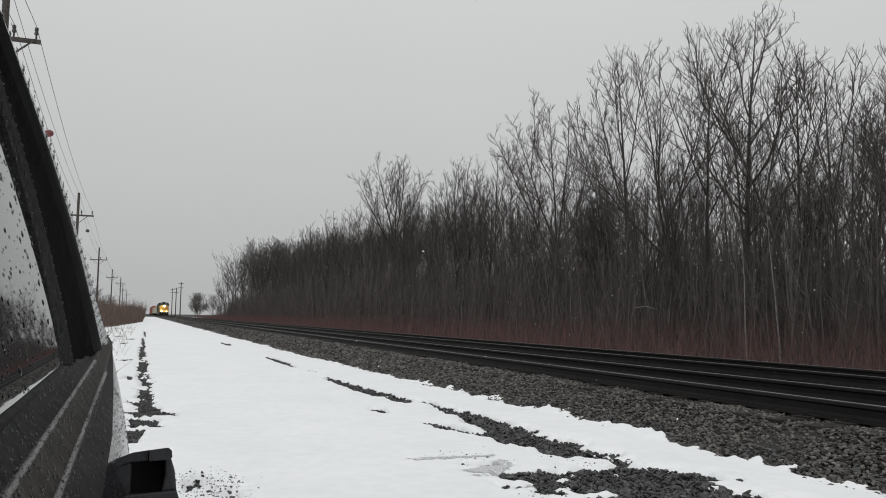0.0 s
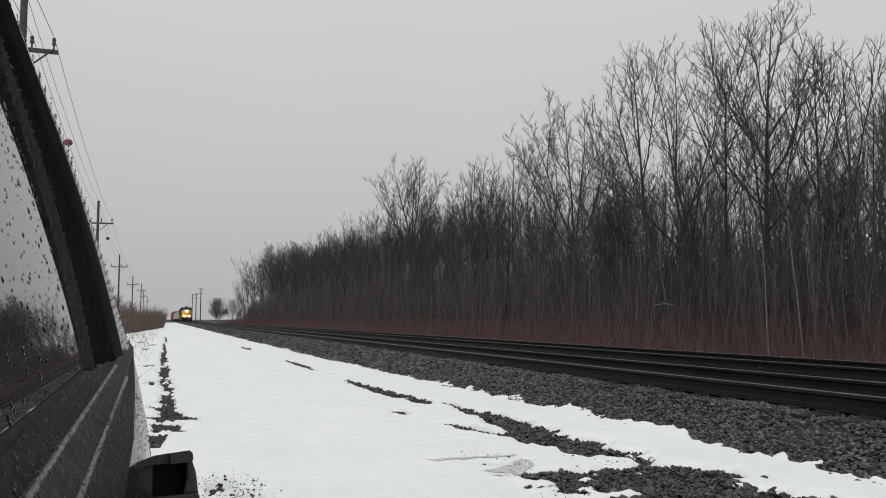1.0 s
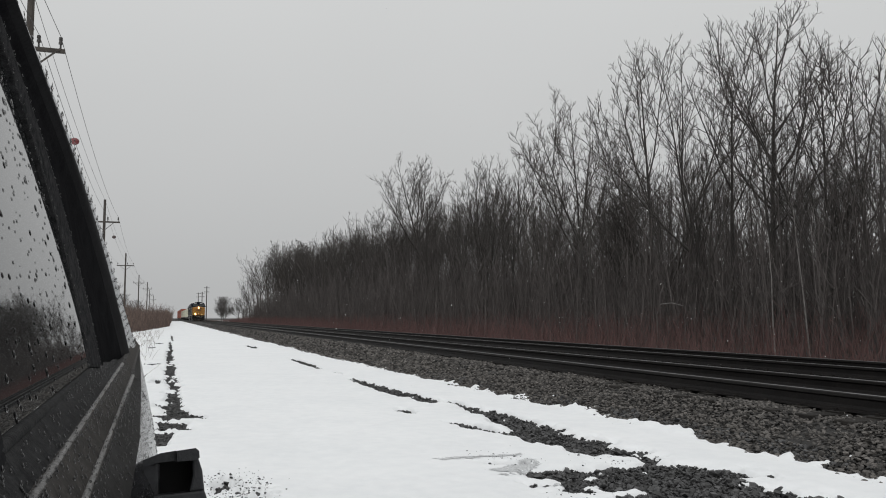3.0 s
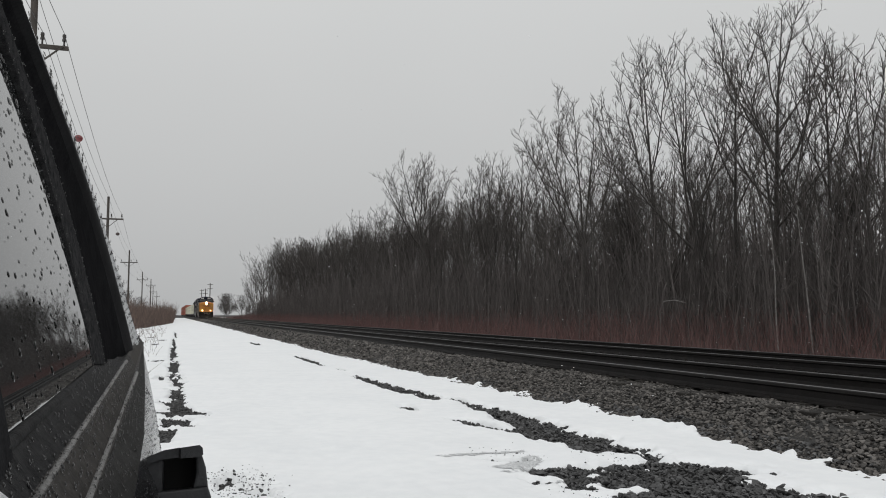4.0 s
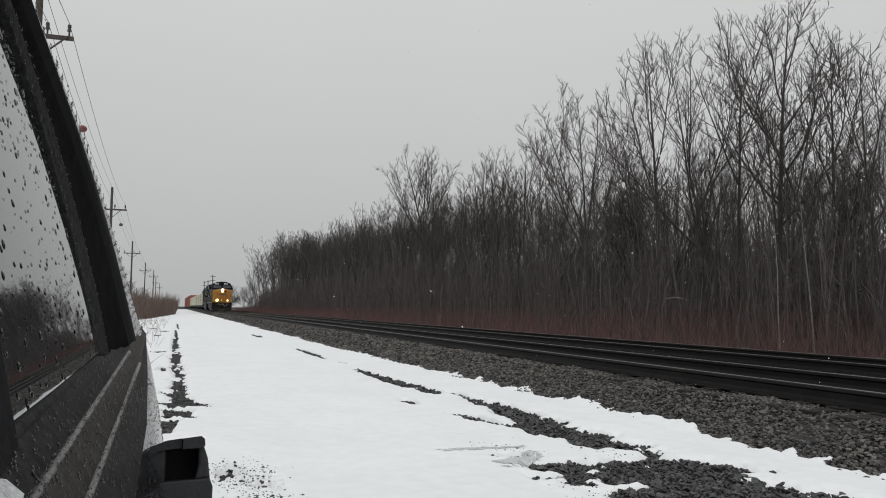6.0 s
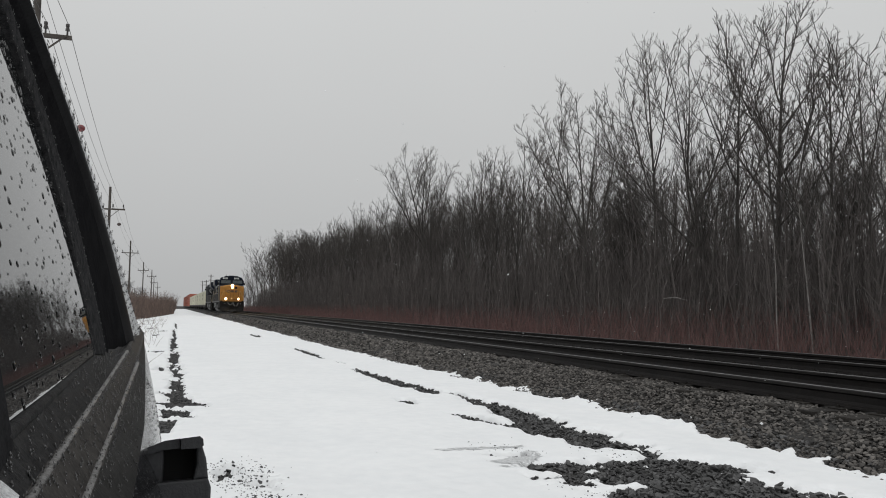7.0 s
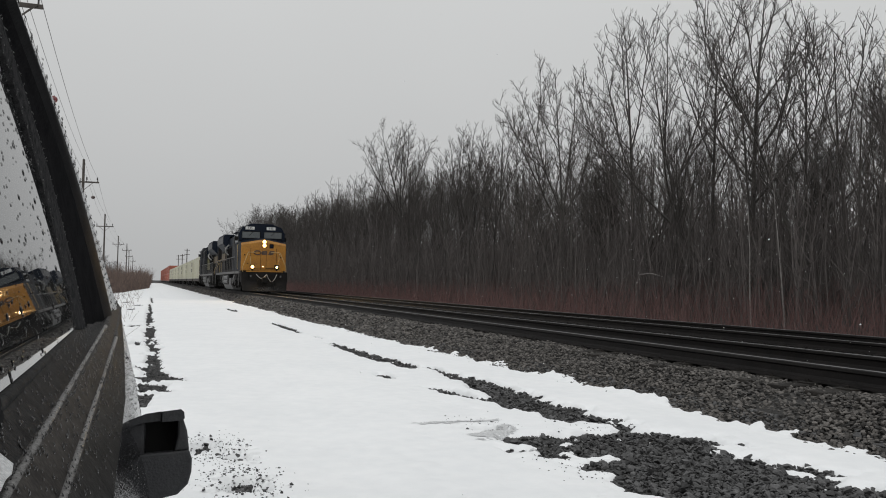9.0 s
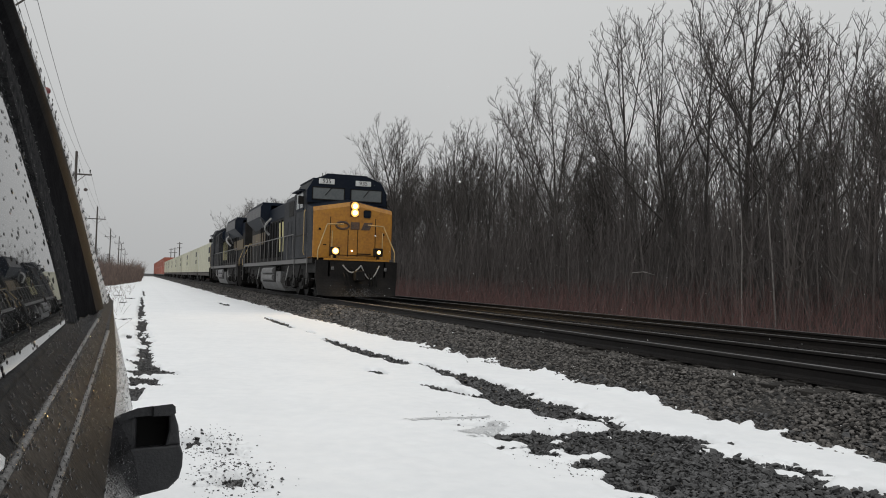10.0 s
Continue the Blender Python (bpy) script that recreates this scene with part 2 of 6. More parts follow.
def bareness(x, y):
    """Over zero where the gravel lies bare, from the road's wheel ruts, its edges and the ballast shoulder."""
    n1, n2 = fractal(x * 1.6, y * 0.9, 11), fractal(x * 7, y * 5.0, 12, 3)
    b = np.full_like(x, -1.0)
    patches = [
        # road edge beside the tracks
        (3.75, 14.6, 0.16, 2.3, 0.02), (3.86, 12.4, 0.16, 0.8, 0), (4.1, 11.7, 0.10, 0.45, 0), (4.12, 10.3, 0.24, 0.9, 0.05), (4.08, 9.2, 0.24, 1.1, 0),
        (4.0, 7.9, 0.34, 1.1, 0.1), (4.0, 7.15, 0.26, 0.32, 0), (3.15, 11.0, 0.10, 0.35, 0), (3.45, 9.0, 0.12, 0.45, 0.2), (3.7, 23.3, 0.13, 2.6, 0), (3.55, 37, 0.14, 2.2, 0), (3.8, 19.0, 0.06, 0.5, 0),
        # churned corner near the car
        (3.75, 5.75, 0.75, 0.55, 0.2), (3.68, 5.0, 0.62, 0.75, 0), (3.82, 4.3, 0.72, 0.8, 0), (3.15, 6.25, 0.35, 0.22, -0.3), (2.95, 6.75, 0.25, 0.10, -0.3),
        # rut along the road's outer edge
        (0.30, 54, 0.08, 9, 0), (0.16, 40, 0.08, 9, 0), (0.10, 29, 0.10, 7, 0), (0.10, 21.5, 0.12, 4.5, 0), (0.13, 17, 0.12, 2.6, 0), (0.14, 14.2, 0.14, 1.7, 0), (0.10, 12.3, 0.20, 0.9, 0), (0.27, 11.25, 0.26, 0.36, 0.35),
        (0.10, 10.5, 0.15, 0.6, 0.25), (-0.02, 9.6, 0.14, 0.6, 0), (-0.05, 11.6, 0.16, 0.25, 0), (-0.15, 17.6, 0.10, 0.6, 0), (-0.75, 20.0, 0.30, 0.40, 0), (-0.45, 19.2, 0.22, 0.25, 0), (-0.30, 24.5, 0.25, 0.5, 0), (-1.1, 50, 0.25, 1.2, 0), (-0.6, 38, 0.2, 0.9, 0), (-0.35, 44, 0.25, 1.0, 0),
        # scuffed spot
        (0.50, 6.45, 0.20, 0.35, 0.1), (0.62, 6.1, 0.16, 0.2, 0), (0.62, 5.3, 0.2, 0.25, 0),
    ]
    for cx, cy, rx, ry, a in patches:
        b = np.maximum(b, blob(x, y, cx, cy, rx * 1.02, ry * 1.02, a) * 1.0)
    streak = fractal(x * 3.0, y * 4.2, 14, 4)
    b = np.where(b > -0.9, b + 0.14 * n1 + 0.16 * n2 + np.where(x < 1.5, np.where(y < 7.6, 0.8 * fractal(x * 15, y * 11, 15, 3) - 0.42, 0.30 * streak + 0.55 * fractal(x * 8, y * 3.2, 16, 3) + 0.05), 0.26 * streak + 0.22 * fractal(x * 9, y * 7, 17, 2) + 0.02), b)
    edge = (x - np.interp(y, [5, 13, 17, 22, 32], [5.40, 5.39, 5.22, 5.13, 5.08]) - 0.08 * n1 - 0.08 * n2 - 0.055 * fractal(x * 15, y * 7, 13, 2)) * 4
    b = np.maximum(b, edge)
    return b


def snow_height(x, y):
    b = bareness(x, y)
    depth = 0.055 + 0.012 * fractal(x * 0.8, y * 0.35, 31, 3) + 0.004 * fractal(x * 9, y * 6, 32, 2)
    lift = np.clip(-b / 0.35, -1, 1)
    lift = np.where(lift > 0, np.abs(lift) ** 0.6, lift)
    # soft tyre hollows along the road
    rut = 0.012 * (np.exp(-((x - 1.35) / 0.22) ** 2) + np.exp(-((x - 3.0) / 0.22) ** 2))
    return bed_height(x, y) + depth * lift - rut


def build_snow():
    xs = np.concatenate([np.linspace(-3.2, -0.6, 16), np.arange(-0.55, 6.05, 0.027)])
    ys = [1.6]
    while ys[-1] < 330:
        ys.append(ys[-1] + max(0.024, 0.0042 * ys[-1] ** 1.12))
    ob = grid_mesh(xs, np.array(ys), snow_height, "snow_cover", M_SNOW)
    tagged(ob, "thin white snow cover with bare gravel ruts on the track-side road", "snow", kind="structure")
    # grey tyre scuffs that cross the road, where the snow is pressed thin
    xs, ys = np.arange(2.2, 3.4, 0.011), np.arange(5.5, 7.3, 0.011)
    X, Y = np.meshgrid(xs, ys, indexing="ij")
    worn = np.full_like(X, -1.0)
    for c0, slope, w, xa, xb, gain in ((6.92, 0.06, 0.06, 2.35, 3.2, 0.85), (4.45, 0.73, 0.16, 2.60, 3.14, 1.0), (5.55, 0.10, 0.06, 2.75, 3.1, 0.8)):
        d = 1 - np.abs(Y - (c0 + slope * X)) / w
        ends = np.clip(np.minimum(X - xa, xb - X) / 0.15, -1, 1)
        worn = np.maximum(worn, np.minimum(d, ends) * gain)
    worn = worn + 0.45 * fractal(X * 6, Y * 30, 21, 3) + 0.35 * fractal(X * 24, Y * 24, 22, 2) - 0.12
    i = np.arange(X.size).reshape(X.shape)
    f = np.stack([i[:-1, :-1], i[1:, :-1], i[1:, 1:], i[:-1, 1:]], -1)[worn[:-1, :-1] > 0.12]
    ob = from_arrays("scuffed_snow", np.stack([X, Y, snow_height(X, Y) + 0.004], -1).reshape(-1, 3), f.reshape(-1, 4), M_WET_WHITE, None, True)
    tagged(ob, "grey pressed tyre scuffs across the snowy road", "snow", kind="structure")
    far = grid_mesh(np.array([-60, -30, -15, -8, -5, -3.2]), stretch(-20, 330, 60, 1.5), lambda x, y: bed_height(x, y) + 0.05 + 0.05 * fractal(x * 0.5, y * 0.5, 41), "snow_verge", M_SNOW)
    tagged(far, "patchy white snow on the weedy verge under the poles", "snow", kind="structure")
    back = grid_mesh(np.array([-3.2, 0, 2, 4, 5.4]), np.array([-30, -10, -4, 0, 1.6]), lambda x, y: bed_height(x, y) + 0.045, "snow_road", M_SNOW)
    tagged(back, "white snow on the road beside the parked car", "snow", kind="structure")


# ---- loose stones ----
STONES = []
rs = np.random.RandomState(3)
for _ in range(14):
    bm = bmesh.new()
    pts = rs.normal(size=(11, 3))
    pts /= np.linalg.norm(pts, axis=1)[:, None]
    pts *= rs.uniform(0.75, 1.1, (11, 1)) * np.array([1.0, 0.8, 0.62])
    for p in pts:
        bm.verts.new(p)
    bmesh.ops.convex_hull(bm, input=bm.verts)
    bmesh.ops.triangulate(bm, faces=bm.faces)
    bm.verts.index_update()
    STONES.append((np.array([v.co[:] for v in bm.verts]), np.array([[v.index for v in f.verts] for f in bm.faces])))
    bm.free()


def scatter_stones(name, places, sizes, mat, seed, tilt=0.5):
    """Many stones in one mesh: places (n, 3), sizes (n,)."""
    rs = np.random.RandomState(seed)
    V, F, off = [], [], 0
    kind = rs.randint(0, len(STONES), len(places))
    for p, s, k in zip(places, sizes, kind):
        v, f = STONES[k]
        a, b, c = rs.uniform(0, 6.28), rs.normal() * tilt, rs.normal() * tilt
        R = np.array(Euler((b, c, a)).to_matrix())
        V.append(v @ R.T * s + p)
        F.append(f + off)
        off += len(v)
    return from_arrays(name, np.concatenate(V), np.concatenate(F), mat)


def build_ballast():
    rs = np.random.RandomState(8)
    P, S = [], []
    y = 3.5
    while y < 150:
        step = max(0.031, 0.0029 * y)
        w = step * 1.15
        toe = float(np.interp(y, [12, 17, 25], [5.22, 5.05, 4.95]))      # where the shoulder runs out
        n = int((6.42 - toe) / w)
        x = np.linspace(toe, 6.42, n) + rs.normal(size=n) * w * 0.4
        yy = y + rs.normal(size=n) * step * 0.4
        s = np.minimum(np.clip(step * rs.uniform(0.65, 1.25, n), 0.02, 0.3), 0.085)
        hump = 0.018 * fractal(x * 2.0, yy * 1.3, 51, 3)
        z = bed_height(x, yy) + hump + s * 0.2 + rs.uniform(-0.006, 0.016, n)
        P.append(np.stack([x, yy, z], -1))
        S.append(s)
        y += step
    ob = scatter_stones("ballast", np.concatenate(P), np.concatenate(S), M_STONE, 4, 0.3)
    tagged(ob, "grey crushed stone ballast on the shoulder of the track", "ballast", kind="stuff")
    # crib and six-foot ballast between the rails, only glimpsed
    n = 9000
    x, yy = rs.uniform(6.65, 12.6, n), 3 + 60 * rs.rand(n) ** 1.5
    ob = scatter_stones("ballast_bed", np.stack([x, yy, bed_height(x, yy) + 0.012], -1), rs.uniform(0.025, 0.05, n), M_BEDSTONE, 5, 0.3)
    tagged(ob, "dark crushed stone between the rails", "ballast", kind="stuff")


def build_gravel():
    """Dark stones in the bare ruts of the road."""
    rs = np.random.RandomState(18)
    n = 170000
    x, y = rs.uniform(-1.2, 5.6, n), 3.4 + 44 * rs.rand(n) ** 1.9
    b = bareness(x, y)
    ok = b > -0.02
    x, y, b = x[ok], y[ok], b[ok]
    s = np.clip(rs.lognormal(-4.0, 0.40, len(x)), 0.009, 0.05) * np.where(x < 1.2, 0.7, 1.0)
    z = bed_height(x, y) + s * rs.uniform(0.1, 0.7, len(s))
    # loose pebbles kicked out onto the snow
    m = 1300
    spots = np.array([(0.52, 6.40), (0.60, 5.35), (3.3, 6.0), (2.9, 6.9), (3.8, 6.6), (2.95, 5.2)])[rs.choice(6, m, p=[0.36, 0.40, 0.07, 0.05, 0.06, 0.06])]
    px, py = spots[:, 0] + rs.normal(size=m) * 0.13, spots[:, 1] + rs.normal(size=m) * 0.26
    ps = np.clip(rs.lognormal(-5.15, 0.45, m), 0.003, 0.016)
    x, y, s = np.concatenate([x, px]), np.concatenate([y, py]), np.concatenate([s, ps])
    z = np.concatenate([z, np.maximum(snow_height(px, py), bed_height(px, py)) + ps * 0.15])
    ob = scatter_stones("gravel", np.stack([x, y, z], -1), s, M_CINDER, 6, 0.3)
    tagged(ob, "dark wet gravel showing through ruts in the snow", "gravel", kind="stuff")


# ---- railway ----
def rail_profile(x, top):
    """Section of a heavy rail with its head at top."""
    half = [(0.0, 0.0), (0.030, -0.002), (0.037, -0.010), (0.038, -0.036), (0.028, -0.044), (0.010, -0.056), (0.009, -0.120), (0.020, -0.150), (0.074, -0.168), (0.076, -0.182), (0.0, -0.182)]
    return [(x + px, top + pz) for px, pz in half] + [(x - px, top + pz) for px, pz in half[::-1][1:-1]]


def build_track(cx, top, name, label):
    track = tagged(new(name), label, "railway track", group="railway tracks", kind="structure")
    for side in (-1, 1):
        bm = bmesh.new()
        x = cx + side * GAUGE / 2
        extrude_profile(bm, rail_profile(x, top), "y", -60, 900)
        box(bm, x - 0.026, x + 0.026, -60, 900, top - 0.001, top + 0.002, mi=1)
        part("rail", bm, [M_RAIL, M_RAILHEAD], track, "dark rusty steel rail with a worn bright head")
    bm = bmesh.new()
    box(bm, -1.3, 1.3, -0.115, 0.115, -0.18, 0.0, 0.012)
    for side in (-1, 1):
        box(bm, side * GAUGE / 2 - 0.18, side * GAUGE / 2 + 0.18, -0.09, 0.09, 0.0, 0.014)
        for dx in (-0.1, 0.1):
            box(bm, side * GAUGE / 2 + dx - 0.015, side * GAUGE / 2 + dx + 0.015, 0.02, 0.05, 0.01, 0.04)
    first = part("tie", bm, M_TIE, track)
    first.location = (cx, 2.0, top - 0.196)
    for i in range(1, 150):
        o = first.copy()
        scene.collection.objects.link(o)
        o.location = (cx + random.uniform(-0.02, 0.02), 2.0 + 0.52 * i, top - 0.196)
    return track


# ---- bare winter trees ----
class Sticks:
    """Collects tapered limbs as triangles."""
    def __init__(self):
        self.V, self.F, self.n = [], [], 0

    def limb(self, pts, radii, sides):
        pts = np.asarray(pts, float)
        d = np.gradient(pts, axis=0)
        d /= np.linalg.norm(d, axis=1)[:, None] + 1e-9
        u = np.cross(d, (0.3, 0.9, 0.1))
        u /= np.linalg.norm(u, axis=1)[:, None] + 1e-9
        w = np.cross(d, u)
        a = np.arange(sides) * 2 * np.pi / sides
        ring = np.cos(a)[None, :, None] * u[:, None] + np.sin(a)[None, :, None] * w[:, None]
        self.V.append((pts[:, None] + np.asarray(radii)[:, None, None] * ring).reshape(-1, 3))
        i = np.arange(len(pts) - 1)[:, None] * sides
        k = np.arange(sides)[None]
        p, q = i + k, i + (k + 1) % sides
        f = np.stack([np.stack([p, q, q + sides], -1), np.stack([p, q + sides, p + sides], -1)], 2).reshape(-1, 3)
        self.F.append(f + self.n)
        self.n += len(pts) * sides

    def straws(self, a, b, ra, rb):
        """Many straight three-sided sticks at once: a, b (n, 3), ra, rb (n,)."""
        a, b = np.asarray(a, float), np.asarray(b, float)
        d = b - a
        d /= np.linalg.norm(d, axis=1)[:, None] + 1e-9
        u = np.cross(d, (0.3, 0.9, 0.1))
        u /= np.linalg.norm(u, axis=1)[:, None] + 1e-9
        w = np.cross(d, u)
        ang = np.arange(3) * 2 * np.pi / 3
        ring = np.cos(ang)[None, :, None] * u[:, None] + np.sin(ang)[None, :, None] * w[:, None]
        v = np.concatenate([a[:, None] + ra[:, None, None] * ring, b[:, None] + rb[:, None, None] * ring], 1)
        self.V.append(v.reshape(-1, 3))
        f = np.array([(0, 1, 4), (0, 4, 3), (1, 2, 5), (1, 5, 4), (2, 0, 3), (2, 3, 5)])
        self.F.append((f[None] + 6 * np.arange(len(a))[:, None, None]).reshape(-1, 3) + self.n)
        self.n += 6 * len(a)

    def build(self, name, mat, parent=None):
        return from_arrays(name, np.concatenate(self.V), np.concatenate(self.F), mat, parent, True)


def grow(rnd, start, way, length, r0, r1, wander, lift, steps):
    pts, p, d = [np.array(start, float)], np.array(start, float), np.array(way, float)
    d /= np.linalg.norm(d)
    for i in range(steps):
        d = d + rnd.normal(size=3) * wander + np.array((0, 0, lift))
        d /= np.linalg.norm(d)
        p = p + d * length / steps
        pts.append(p.copy())
    return np.array(pts), np.linspace(r0, r1, steps + 1)


def between(pts, radii, f):
    s = f * (len(pts) - 1)
    i = min(int(s), len(pts) - 2)
    k = s - i
    return pts[i] * (1 - k) + pts[i + 1] * k, radii[i] * (1 - k) + radii[i + 1] * k, (pts[i + 1] - pts[i]) / (np.linalg.norm(pts[i + 1] - pts[i]) + 1e-9)


def splay(rnd, d, angle, spin=None):
    """A direction that leaves d by that angle, on a random side or at the given spin round it."""
    if spin is None:
        spin = rnd.uniform(0, 6.283)
    u = np.cross(d, (0.31, 0.9, 0.12))
    u /= np.linalg.norm(u) + 1e-9
    w = np.cross(d, u)
    return d * math.cos(angle) + (u * math.cos(spin) + w * math.sin(spin)) * math.sin(angle)


def splay_many(rnd, d, lo, hi):
    """The same for many directions at once."""
    n = len(d)
    ang, spin = rnd.uniform(lo, hi, n)[:, None], rnd.uniform(0, 6.283, n)[:, None]
    u = np.cross(d, (0.31, 0.9, 0.12))
    u /= np.linalg.norm(u, axis=1)[:, None] + 1e-9
    w = np.cross(d, u)
    return d * np.cos(ang) + (u * np.cos(spin) + w * np.sin(spin)) * np.sin(ang)


def bare_tree(seed, height, stem, leaders, reach=1.0, girth=1.0, lean=0.0, fill=1.0):
    """A leafless tree at the origin: a stem of that share of the height, leaders (height on the stem, lean in degrees, length) and three orders of finer wood."""
    rnd = np.random.RandomState(seed)
    wood, fine = Sticks(), Sticks()
    r0 = 0.0088 * height * girth
    trunk, tr = grow(rnd, (0, 0, -0.3), (math.sin(radians(lean)), rnd.normal() * 0.04, 1), height * stem + 0.3, r0, max(0.012, r0 * (1.03 - stem) * 0.95), 0.018, 0.015, 12)
    tr[0] *= 1.3
    wood.limb(trunk, tr, 7)
    axes = [(trunk, tr, 0.42 / max(stem, 0.42))]
    for f, slant, share in leaders:
        p, r, d = between(trunk, tr, min(0.99, f / stem))
        a, side = radians(slant), rnd.uniform(-0.30, 0.30)
        way = (math.sin(a), math.sin(side), math.cos(a) * math.cos(side))
        pts, ra = grow(rnd, p, way, height * share * 1.03, min(r * 0.72, r0 * (0.58 if stem < 0.6 else 0.34)), 0.011, 0.05, 0.07 if stem > 0.6 else 0.045, 10)
        wood.limb(pts, ra, 5)
        axes.append((pts, ra, 0.14))
        for k in range(2):            # the leader forks again
            q, rq, dq = between(pts, ra, rnd.uniform(0.25, 0.6))
            sp, sr = grow(rnd, q, splay(rnd, dq, rnd.uniform(0.30, 0.5)), height * share * rnd.uniform(0.4, 0.6), rq * 0.7, 0.010, 0.06, 0.04, 8)
            wood.limb(sp, sr, 4)
            axes.append((sp, sr, 0.15))
    ta, td, tl = [], [], []
    for pts, ra, f0 in axes:
        L0 = np.linalg.norm(np.diff(pts, axis=0), axis=1).sum()
        n = max(4, int(L0 * (1 - f0) / 0.50 * fill))
        spin = rnd.uniform(0, 6.28)
        for j in range(n):
            f = f0 + (1 - f0) * (j + rnd.uniform(0.1, 0.9)) / n
            p, r, d = between(pts, ra, min(f, 0.995))
            spin += 2.4 + rnd.normal() * 0.4
            L = reach * height * rnd.uniform(0.07, 0.15) * (1.25 - 0.75 * f)
            bp, br = grow(rnd, p, splay(rnd, d, rnd.uniform(0.55, 0.95), spin), L, min(max(r * 0.5, 0.018), 0.05), 0.009, 0.08, 0.12, 6)
            wood.limb(bp, br, 4)
            for k in range(max(3, int(L / 0.24 * fill))):
                g = rnd.uniform(0.15, 1.0)
                p2, r2, d2 = between(bp, br, g)
                L2 = (0.18 + 0.36 * L * (1 - 0.65 * g)) * rnd.uniform(0.6, 1.1)
                tp, tw = grow(rnd, p2, splay(rnd, d2, rnd.uniform(0.5, 0.85)), L2, min(r2 * 0.75, 0.012), 0.006, 0.12, 0.14, 3)
                fine.limb(tp, tw, 3)
                for h in range(max(2, int(L2 / 0.16))):
                    p3, r3, d3 = between(tp, tw, rnd.uniform(0.2, 1.0))
                    ta.append(p3)
                    td.append(d3)
                    tl.append(rnd.uniform(0.09, 0.24))
    ta, td, tl = np.array(ta), np.array(td), np.array(tl)
    way = splay_many(rnd, td, 0.45, 0.85)
    way[:, 2] += 0.2
    fine.straws(ta, ta + way * tl[:, None], np.full(len(ta), 0.0078), np.full(len(ta), 0.0055))
    top = max(v[:, 2].max() for v in fine.V)
    for v in wood.V + fine.V:
        v *= height / top
    return wood, fine


def tree_thing(label, *shape, **more):
    tree = tagged(new("bare_tree"), label, "tree", group="trees at the edge of the wood")
    wood, fine = bare_tree(*shape, **more)
    wood.build("trunk", M_BARK, tree)
    fine.build("crown", M_TWIG, tree)
    return tree


WOOD_X = 21.0                  # first stems of the wood, beyond the second track


def stem_field(rnd, x, y, length, radius, tilt, twigs, mat, name, label, kind, lift=0.25):
    """A field of thin stems with side twigs, in one mesh. Gives the places along the stems."""
    n = len(x)
    st = Sticks()
    base = np.stack([x, y, bed_height(x, y) - 0.08], -1)
    d = np.stack([rnd.normal(size=n) * tilt, rnd.normal(size=n) * tilt, np.ones(n)], -1)
    d2 = d + np.stack([rnd.normal(size=n) * tilt, rnd.normal(size=n) * tilt, np.zeros(n)], -1)
    mid = base + d * (length * 0.5)[:, None]
    tip = mid + d2 * (length * 0.5)[:, None]
    st.straws(base, mid, radius, radius * 0.7)
    st.straws(mid, tip, radius * 0.7, radius * 0.3)
    for _ in range(twigs):
        f = rnd.uniform(0.15, 1.0, n)[:, None]
        p = np.where(f < 0.5, base + (mid - base) * f * 2, mid + (tip - mid) * (f * 2 - 1))
        w = splay_many(rnd, d / np.linalg.norm(d, axis=1)[:, None], 0.4, 1.0)
        w[:, 2] += lift
        L = (length * rnd.uniform(0.10, 0.26, n))[:, None]
        st.straws(p, p + w * L, radius * 0.45, radius * 0.22)
        w2 = splay_many(rnd, w / np.linalg.norm(w, axis=1)[:, None], 0.4, 0.8)
        q = p + w * L * rnd.uniform(0.3, 0.8, n)[:, None]
        st.straws(q, q + w2 * L * 0.6, radius * 0.3, radius * 0.18)
    tagged(st.build(name, mat), label, kind, kind="stuff")
    return np.concatenate([base + (mid - base) * rnd.uniform(0.3, 1.0, n)[:, None], mid + (tip - mid) * rnd.uniform(0, 0.6, n)[:, None]])


